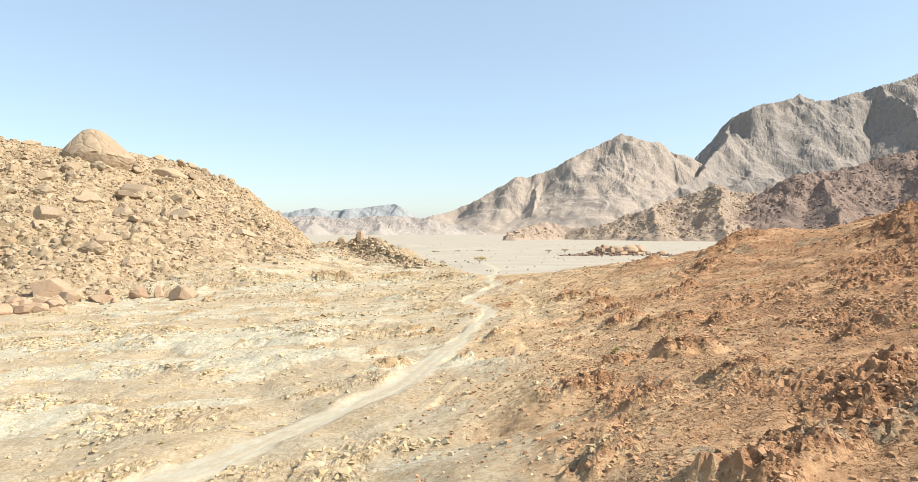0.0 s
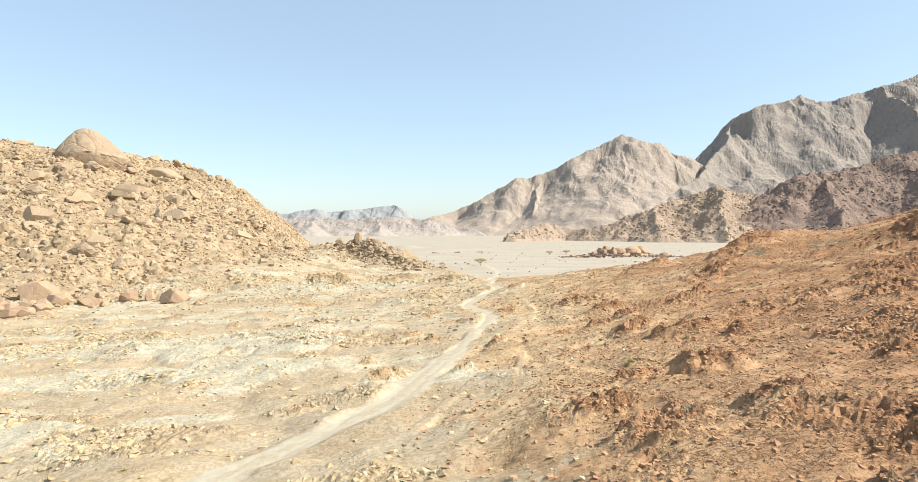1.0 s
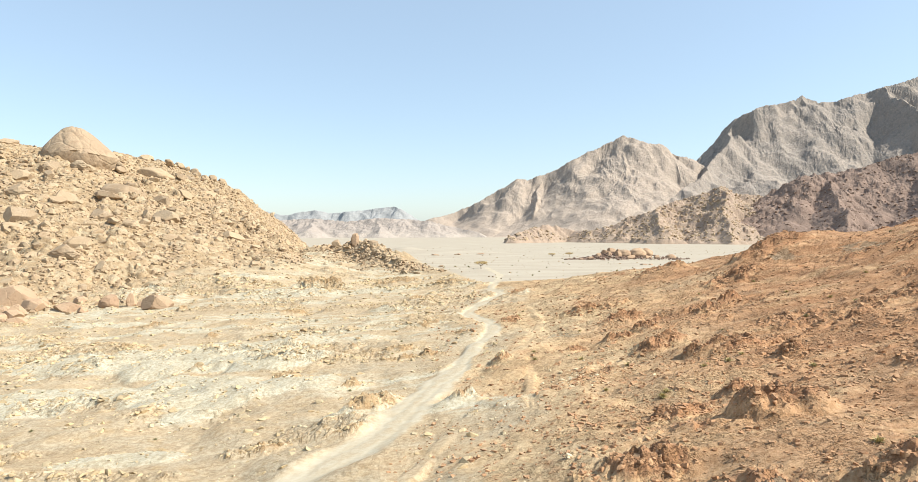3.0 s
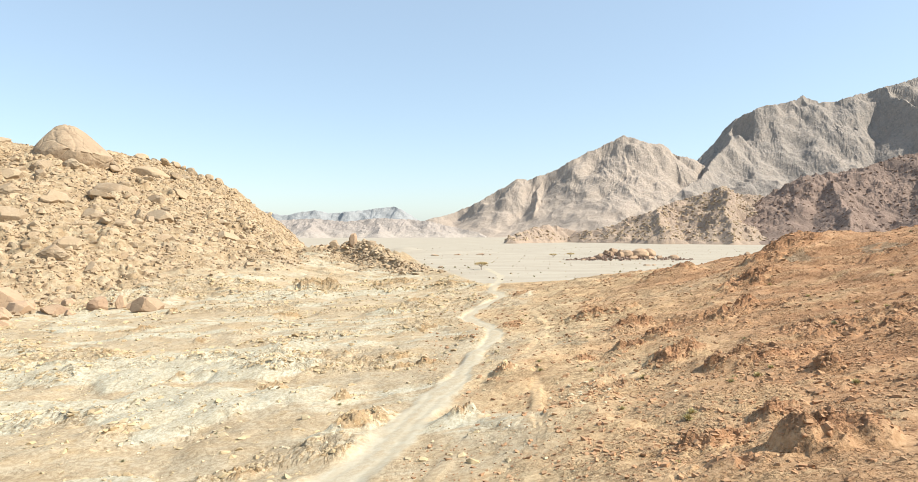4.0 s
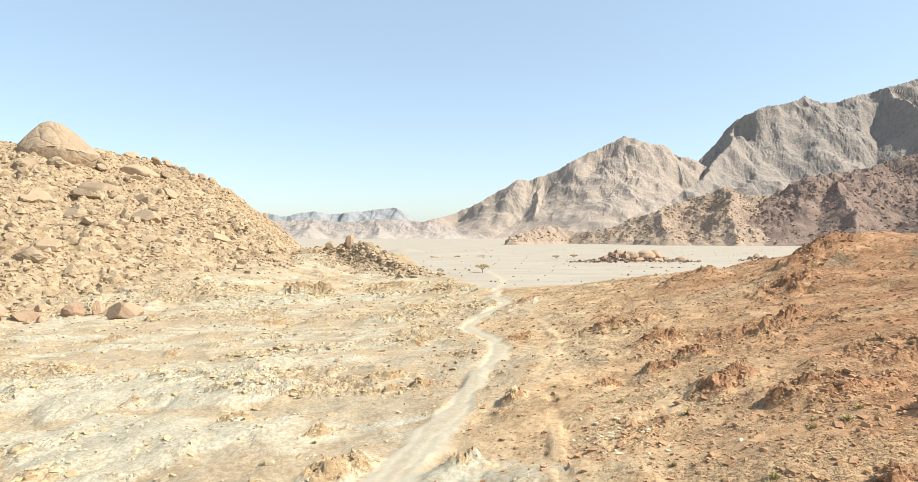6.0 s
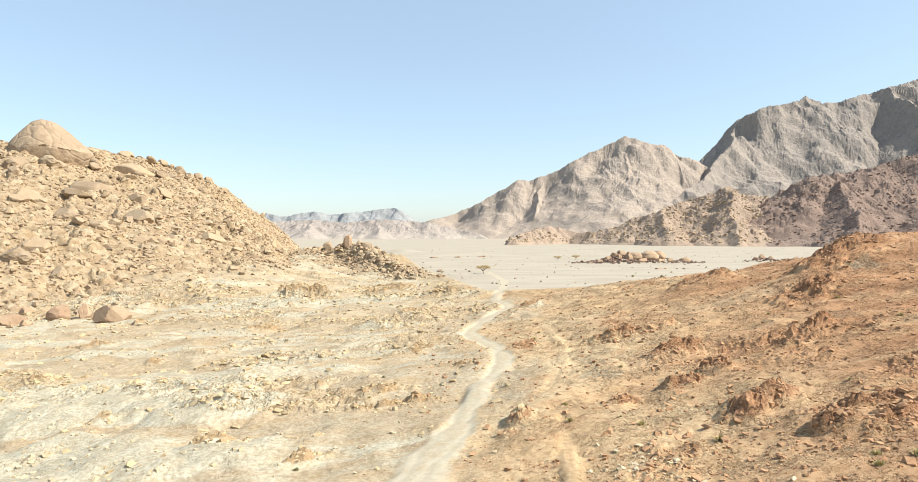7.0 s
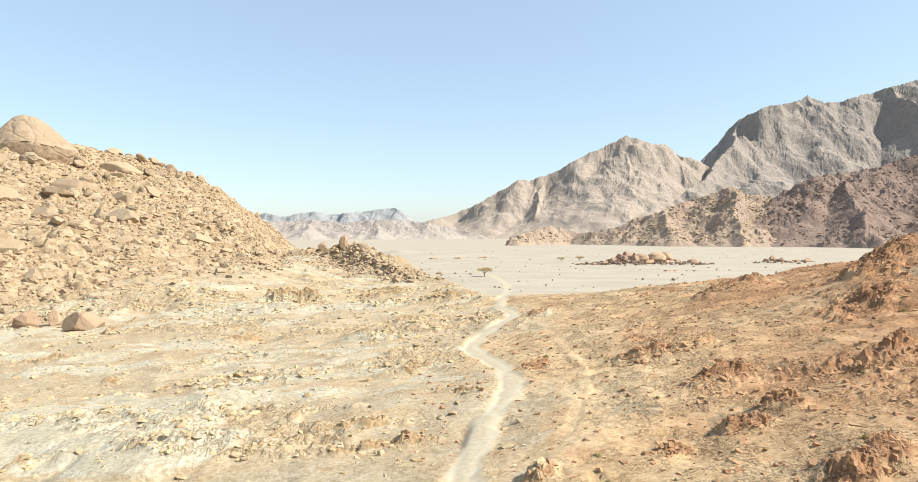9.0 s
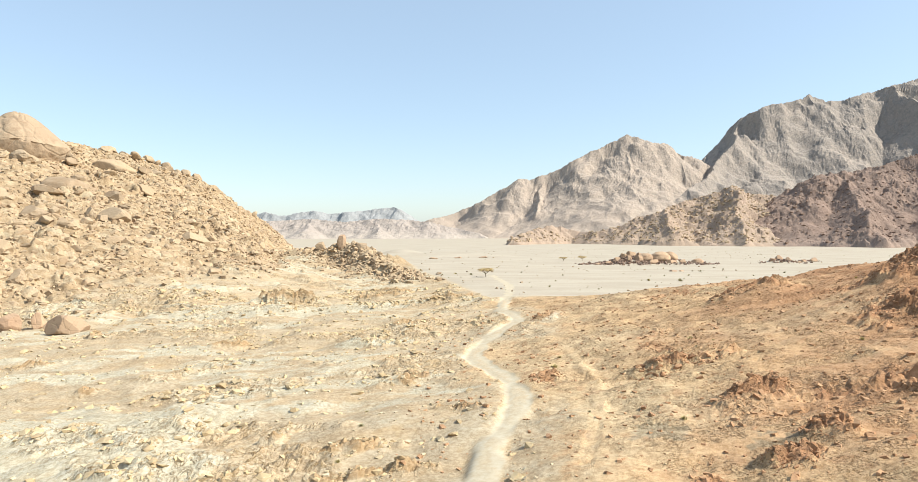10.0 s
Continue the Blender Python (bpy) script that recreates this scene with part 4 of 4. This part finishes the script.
for i in range(22):
    r = random.Random(900 + i)
    u = r.random() * 2.999
    x, y = crest[int(u)] + (crest[int(u) + 1] - crest[int(u)]) * (u % 1)
    s = 1.3 + 2.6 * r.random() ** 2
    sit("boulder", r.choice(ROUND + CRAGGY), float(x) + r.gauss(0, 3), float(y) + r.gauss(0, 4), s * r.uniform(1, 1.6), s, s * r.uniform(0.9, 1.4), r.uniform(0, 360),
        "rounded granite block on the hill's crest", "blocks of the crest", 0.1, r.uniform(-15, 15))

for i in range(16):
    r = random.Random(700 + i)
    x, y = r.uniform(-230, -110), r.uniform(235, 400)
    if shape(np.array([x]), np.array([y]))[1][0] > 8:
        s = r.uniform(3.5, 7.5)
        sit("boulder", r.choice(CRAGGY), x, y, s * r.uniform(1, 1.5), s * 0.8, s * r.uniform(0.7, 1.0), r.uniform(-40, 40), "large tan granite boulder set in the hillside rubble", "boulders of the hill", 0.62, r.uniform(-12, 12))

x, y = on_hill(15000, rng, 1.0, 0.45)
scatter("hill_rubble", x, y, 0.7 + 1.7 * rng.random(len(x)) ** 2.2, ROUNDED, RUBBLE, "loose tan granite rubble covering the hillside", "rubble", rng, 0.8, (0.5, 1.0))
s = rng.random(2400)
x, y = np.interp(s, [0, 0.25, 0.45, 0.7, 1.0], [-72, -57, -47, -33, -17]) + rng.normal(1, 5, 2400), np.interp(s, [0, 0.25, 0.45, 0.7, 1.0], [380, 371, 356, 326, 288]) + rng.normal(-2, 6, 2400)
scatter("spur_rubble", x, y, 0.4 + 1.3 * rng.random(2400) ** 2.4, HULLS, RUBBLE, "heaped tan granite rubble on the spur", "rubble", rng, 0.35)
x, y = on_hill(26000, rng, -4.0, 0.7)
scatter("hill_scree", x, y, 0.22 + 0.75 * rng.random(len(x)) ** 2.4, LUMPS, RUBBLE, "small tan stones between the boulders", "scree", rng)


def by_cover(count, rng, x0, x1, y0, y1, weight):
    x, y = rng.uniform(x0, x1, count * 8), y0 + (y1 - y0) * rng.random(count * 8) ** 1.3
    keep = (rng.random(len(x)) < np.clip(weight({k: cover(x, y, k) for k in COVERS}), 0, 1)) & (cover(x, y, "track") < 0.08)
    return x[keep][:count], y[keep][:count]


x, y = by_cover(14000, rng, -5, 110, 60, 190, lambda c: np.maximum(c["right"], 0.6 * (1 - c["slab"])) * (0.25 + 0.75 * c["crag"]) * (1 - c["track"]) * (1 - c["plain"]) * (1 - c["slab"]))
scatter("slope_stones", x, y, 0.08 + 0.24 * rng.random(len(x)) ** 3.5, PEBBLES, RUST_STONE, "rust-brown stones strewn over the slope", "stones", rng, 0.4, (0.4, 0.8))
x, y = by_cover(13000, rng, -4, 48, 16, 84, lambda c: np.maximum(c["right"], 0.4 * (1 - c["slab"])) * (0.4 + 0.6 * c["crag"]) * (1 - c["track"]) * (1 - c["slab"]))
scatter("slope_stones", x, y, 0.04 + 0.15 * rng.random(len(x)) ** 2.6, PEBBLES, RUST_STONE, "small crumbled rust-brown stones strewn over the slope", "stones", rng, 0.4, (0.5, 0.9))
x, y = by_cover(2500, rng, -2, 120, 48, 180, lambda c: (c["crag"] * c["right"]) ** 2)
scatter("crag_rocks", x, y, 0.1 + 0.25 * rng.random(len(x)) ** 2, BLOCKS, RUST_STONE, "dark rust-coloured rocks breaking out of the slope", "rocks", rng, 0.55)
# each knoll's broken rock: jointed blocks standing along its strike
def rock_outcrop(cx, cy, a, b, turn, high, rng):
    """One outcrop of broken, jointed rock as a single mesh."""
    rusty, scale = cx > 8, min(1.9, 0.4 + 0.2 * high) * min(1.0, 0.5 + cy / 200)
    count = min(290, int(24 + 10 * a * b / scale ** 1.5))
    r, w = np.sqrt(rng.random(count)) * 0.98, rng.uniform(0, 2 * np.pi, count)
    u, v = a * r * np.cos(w), b * r * np.sin(w)
    c, s = math.cos(radians(turn)), math.sin(radians(turn))
    px, py = cx + u * c - v * s, cy + u * s + v * c
    keep = (fbm(px / 1.7, py / 1.7, 3, int(abs(cx * 7 + cy))) + 0.5 * (1 - r) > -0.1) & (cover(px, py, "track") < 0.3)
    px, py, r = px[keep], py[keep], r[keep]
    size = scale * (0.14 + 0.42 * rng.random(len(px)) ** 2.4) * (1.15 - 0.55 * r)
    root = tagged(new("rock_outcrop"), "jagged rust-brown rock outcrop breaking out of the stony slope" if rusty else "broken tan rock outcrop on the pale valley floor", "outcrop",
                  "outcrops of the slope" if rusty else "outcrops of the valley floor")
    root.location = (cx, cy, ground_z(cx, cy))
    for x, y, z, k in zip(px, py, on_sheet(px, py, GZ), size):
        block = new("block", (RUST_BLOCKS if rusty else TAN_BLOCKS)[rng.integers(len(HULLS))])
        block.parent = root
        turned = Euler((rng.uniform(-0.5, 0.5), rng.uniform(-0.5, 0.2), radians(turn) + rng.normal(0, 0.4))).to_matrix().to_4x4()
        block.matrix_basis = Matrix.Translation((x - cx, y - cy, z - 0.15 * k - root.location.z)) @ turned @ Matrix.Diagonal((1.5 * k, 0.75 * k, rng.uniform(0.7, 1.25) * k, 1))


RUST_BLOCKS = [mesh_from("block", *h, RUST_ROCK) for h in HULLS]
TAN_BLOCKS = [mesh_from("block", *h, TAN_ROCK) for h in HULLS]
for knoll in KNOLLS:
    rock_outcrop(*knoll, rng)
x, y = by_cover(9000, rng, -125, 14, 32, 230, lambda c: (1 - c["right"]) * (0.12 + 0.7 * c["crag"] + 0.25 * c["slab"]) * (1 - c["track"]) * (1 - c["plain"]))
scatter("pale_stones", x, y, 0.05 + 0.2 * rng.random(len(x)) ** 4, PEBBLES, PALE_STONE, "pale broken stones on the bedrock pavement", "stones", rng, 0.35, (0.4, 0.8))
x, y = by_cover(60000, rng, -120, 8, 40, 260, lambda c: (1 - c["right"]) * (0.1 + 1.2 * c["ledge"]) * (1 - c["track"]) * (1 - c["plain"]) * (1 - c["hilly"]))
keep = fbm(x / 6, y / 4, 4, 45, 0.7) + 0.5 * rng.random(len(x)) > 0.35
x, y = x[keep][:10000], y[keep][:10000]
scatter("ledge_rocks", x, y, (0.14 + 0.5 * rng.random(len(x)) ** 2.6) * (0.7 + y / 260), HULLS, TAN_STONE, "broken tan ledges standing out of the pale bedrock", "rocks", rng, 0.55, (0.4, 0.8))
x, y = rng.normal(12.5, 2.0, 150), rng.normal(80, 3.0, 150)
scatter("pale_stones", x, y, 0.07 + 0.2 * rng.random(150) ** 2.5, HULLS, PALE_STONE, "loose heap of whitish stones on the tan slope", "stones", rng, 0.35, (0.4, 0.8))
x, y = rng.uniform(-60, 330, 800), 215 + 500 * rng.random(800) ** 1.5
keep = cover(x, y, "plain") > 0.6
scatter("plain_stones", x[keep], y[keep], 0.1 + 0.5 * rng.random(keep.sum()) ** 4, PEBBLES, RUBBLE, "scattered brown stones on the sandy plain", "stones", rng)


# blocks lying over the brown hill beyond the plain
for (hx, hy, hz), count, stone, label in ((BROWN_HILL, 5000, RUBBLE, "brown granite blocks covering the low hill"), (DARK_HILL, 4500, DARK_BLOCK, "blocks covering the rocky hill, painted dark brown for its shade")):
    i, j = rng.integers(0, len(hy), 60000), rng.integers(0, len(hx), 60000)
    pick = (hz[i, j] > 3) & (hz[i, j] < 150) & (hy[i] < 1085)
    i, j = i[pick][:count], j[pick][:count]
    scatter("hill_blocks", hx[j], hy[i], 0.8 + 2.8 * rng.random(len(i)) ** 3, HULLS, stone, label, "rubble", rng, 0.6, z=hz[i, j])


# ---------------------------------------------------------------- rock outcrops on the plain
def outcrop(label, group, spots, seed):
    r = random.Random(seed)
    for x, y, sx, sy, sz, smooth in spots:
        sit("boulder", r.choice(BROWN_SMOOTH if smooth else BROWN_BLOCKY), x, y, sx, sy, sz * (0.72 if smooth else 1.0), r.uniform(0, 40), label, group, 0.5, r.uniform(-6, 6))


x, y = np.concatenate([rng.normal(87, 9, 700), rng.normal(108, 9, 200), rng.normal(130, 4, 50), rng.normal(176, 5, 110), rng.normal(203, 4, 50)]), np.concatenate([rng.normal(394, 4, 950), rng.normal(404, 3, 110), rng.normal(424, 2, 50)])
scatter("outcrop_rubble", x, y, 0.35 + 1.0 * rng.random(len(x)) ** 2, HULLS, DARK_BLOCK, "broken brown blocks heaped round the outcrops", "rubble", rng, 0.35)
outcrop("smooth rounded granite boulder of the outcrop on the plain", "outcrop on the plain",
        [(100, 396, 4.6, 4, 4.0, 1), (108, 397, 5.6, 5, 5.2, 1), (114, 400, 4.4, 4.4, 5.4, 1), (129, 400, 3.6, 3.4, 3.2, 1)], 1)
outcrop("jointed brown granite block of the outcrop on the plain", "outcrop on the plain",
        [(92, 397, 3.4, 3, 3.2, 0), (88, 396, 3, 3, 2.8, 0), (84, 394, 3.4, 2.4, 2.6, 0), (95, 393, 3.4, 3, 3.0, 0), (79, 392, 2.6, 2.4, 1.8, 0), (90, 392, 2.4, 2, 2.6, 0),
         (103, 391, 4, 2.6, 2.4, 0), (112, 392, 3.6, 2.4, 2.2, 0), (119, 394, 2.4, 2, 2.0, 0), (73, 390, 2.2, 1.6, 1.1, 0), (97, 398, 2.6, 3, 3.4, 0)], 2)
outcrop("small brown rock outcrop on the sandy plain", "low outcrop",
        [(172, 405, 2.8, 2.4, 2.2, 0), (176, 406, 3.4, 3, 2.8, 0), (181, 406, 2.6, 2.4, 2.2, 0), (198, 422, 2.8, 2.4, 1.8, 0), (205, 424, 3.0, 3, 2.8, 0), (186, 404, 1.6, 1.6, 1.0, 0)], 3)
outcrop("low weathered rocks on the plain", "low rocks by the plain",
        [(-16, 470, 4, 3, 1.3, 0), (0, 478, 3, 2.4, 1.2, 0), (17, 488, 4, 3, 1.2, 0), (92, 330, 2.4, 1.6, 0.9, 0),
         (96, 331, 2, 1.5, 0.8, 0)], 4)

# ---------------------------------------------------------------- plants
def part(name, co, tri, material, parent, label=""):
    ob = new(name, mesh_from(name, np.array(co), np.array(tri), material))
    ob.parent = parent
    return tagged(ob, label)


def limb(co, tri, a, b, ra, rb, sides=6):
    """A tapered limb from a to b."""
    a, b = Vector(a), Vector(b)
    d = (b - a).normalized()
    u = d.orthogonal().normalized()
    v = d.cross(u)
    base = len(co)
    for p, r in ((a, ra), (b, rb)):
        for k in range(sides):
            w = 2 * math.pi * k / sides
            co.append((p + u * r * math.cos(w) + v * r * math.sin(w))[:])
    for k in range(sides):
        m = (k + 1) % sides
        tri.append((base + k, base + m, base + sides + m)), tri.append((base + k, base + sides + m, base + sides + k))


def acacia(x, y, high, wide, seed, label):
    r = random.Random(seed)
    root = tagged(new("acacia_tree"), label, "tree", "acacias of the plain")
    root.location = (x, y, ground_z(x, y))
    co, tri, leaf, leaf_tri = [], [], [], []
    fork = Vector((r.uniform(-0.1, 0.1), r.uniform(-0.1, 0.1), high * 0.36))
    limb(co, tri, (0, 0, -0.3), fork, high * 0.045, high * 0.036, 8)
    tips = []
    for k in range(8):
        w = k * 0.785 + r.uniform(-0.3, 0.3)
        mid = fork + Vector((math.cos(w) * wide * 0.2, math.sin(w) * wide * 0.2, high * r.uniform(0.22, 0.32)))
        limb(co, tri, fork, mid, high * 0.024, high * 0.015)
        for _ in range(3):
            w2 = w + r.uniform(-0.6, 0.6)
            tip = Vector((math.cos(w2), math.sin(w2), 0)) * wide * r.uniform(0.28, 0.48) + Vector((0, 0, high * r.uniform(0.74, 0.88)))
            limb(co, tri, mid, tip, high * 0.013, high * 0.006, 5)
            tips.append(tip)
    for tip in tips + [fork + Vector((r.gauss(0, wide * 0.12), r.gauss(0, wide * 0.12), high * 0.52)) for _ in range(8)]:
        for _ in range(75):
            p = tip + Vector((r.gauss(0, wide * 0.075), r.gauss(0, wide * 0.075), r.gauss(0.02 * high, high * 0.07)))
            s = wide * r.uniform(0.012, 0.026)
            base = len(leaf)
            for _ in range(3):
                leaf.append((p + Vector((r.gauss(0, s), r.gauss(0, s), r.gauss(0, s * 0.6))))[:])
            leaf_tri.append((base, base + 1, base + 2))
    part("trunk", co, tri, BARK, root, "grey-brown forked trunk and limbs")
    part("crown", leaf, leaf_tri, LEAVES, root, "flat olive-brown umbrella crown")
    return root


acacia(10.2, 290, 3.3, 5.4, 1, "flat-topped umbrella acacia on the sandy plain")
acacia(62, 432, 2.5, 4.6, 2, "low spreading acacia beside the rock outcrop")
acacia(74, 436, 2.8, 5.0, 3, "wide low acacia beside the rock outcrop")


def shrub_mesh(seed, material, blades=90):
    """A low tuft of thin twigs and narrow leaves, one metre across."""
    r = random.Random(seed)
    co, tri = [], []
    for _ in range(blades):
        w, lean = r.uniform(0, 2 * math.pi), r.uniform(0.1, 1.25)
        d = Vector((math.cos(w) * math.sin(lean), math.sin(w) * math.sin(lean), math.cos(lean)))
        foot = Vector((r.gauss(0, 0.08), r.gauss(0, 0.08), 0))
        long, side = r.uniform(0.3, 0.6), Vector((-math.sin(w), math.cos(w), r.uniform(-0.4, 0.4))) * 0.022
        mid = foot + d * long * 0.6 + Vector((0, 0, 0.03))
        tip = foot + d * long - Vector((0, 0, 0.05 * lean))
        base = len(co)
        co += [(foot - side)[:], (foot + side)[:], (mid + side * 1.3)[:], (mid - side * 1.3)[:], tip[:]]
        tri += [(base, base + 1, base + 2), (base, base + 2, base + 3), (base + 3, base + 2, base + 4)]
    return mesh_from("shrub", np.array(co), np.array(tri), material)


STRAWS = [shrub_mesh(s, STRAW) for s in range(4)]
SAGES = [shrub_mesh(s + 10, SAGE) for s in range(4)]


def shrub(x, y, size, k, sage, label, group):
    ob = new("shrub", (SAGES if sage else STRAWS)[k % 4])
    ob.matrix_world = Matrix.Translation((x, y, ground_z(x, y) - 0.03)) @ Matrix.Rotation(k * 1.3, 4, "Z") @ Matrix.Diagonal((size, size, size * 0.8, 1))
    return tagged(ob, label, "shrub", group)


for k, (x, y, s) in enumerate(((5, 303, 1.9), (-1, 306, 1.6), (-6, 300, 1.4), (75, 272, 2.6), (65, 274, 1.8), (40, 300, 1.2), (26, 318, 1.2), (-16, 330, 1.8), (-24, 334, 2.0), (-30, 322, 1.6),
                               (88, 300, 1.4), (104, 330, 1.8), (120, 345, 1.4), (56, 352, 1.3), (150, 360, 1.6), (34, 370, 1.4), (18, 352, 1.2), (135, 320, 1.6))):
    shrub(x, y, s, k, k % 3 != 1, "dry olive desert shrub on the sandy plain", "shrubs of the plain")
rs = random.Random(77)
made = 0
while made < 46:
    x, y = rs.uniform(4, 100), rs.uniform(38, 150)
    if x < 0.8 * y and abs(x - 5) > 4:
        shrub(x, y, rs.uniform(0.45, 1.1), made, made % 4 == 0, "straw-coloured dry tuft on the stony slope", "tufts of the slope")
        made += 1
made = 0
while made < 26:
    x, y = rs.uniform(-90, -4), rs.uniform(50, 200)
    if abs(x) < 0.75 * y:
        shrub(x, y, rs.uniform(0.4, 0.8), made, made % 2 == 0, "small dry olive tuft on the pale bedrock", "tufts of the bedrock")
        made += 1
for k, (x, y, s) in enumerate(((23.5, 75.0, 0.9), (22.3, 73.0, 0.8), (24.6, 73.4, 1.0), (26.6, 75.2, 0.8), (16.5, 66.5, 1.1), (29.5, 68.5, 0.9), (20.5, 47.0, 0.8), (13.2, 71.5, 0.7))):
    shrub(x, y, s, k, False, "yellow-green dry tuft on the stony slope", "tufts of the slope")
# tufts too many to count, far out on the plain
x, y = rng.uniform(-80, 420, 380), 240 + 520 * rng.random(380) ** 1.4
keep = cover(x, y, "plain") > 0.6
tuft = [(np.array([v.co[:] for v in m.vertices]), np.array([p.vertices[:] for p in m.polygons])) for m in (shrub_mesh(30, SAGE, 26), shrub_mesh(31, SAGE, 26))]
scatter("plain_tufts", x[keep], y[keep], 0.4 + 1.1 * rng.random(keep.sum()) ** 2, tuft, SAGE, "sparse grey-green tufts dotted over the plain", "tufts", rng, 0.5)
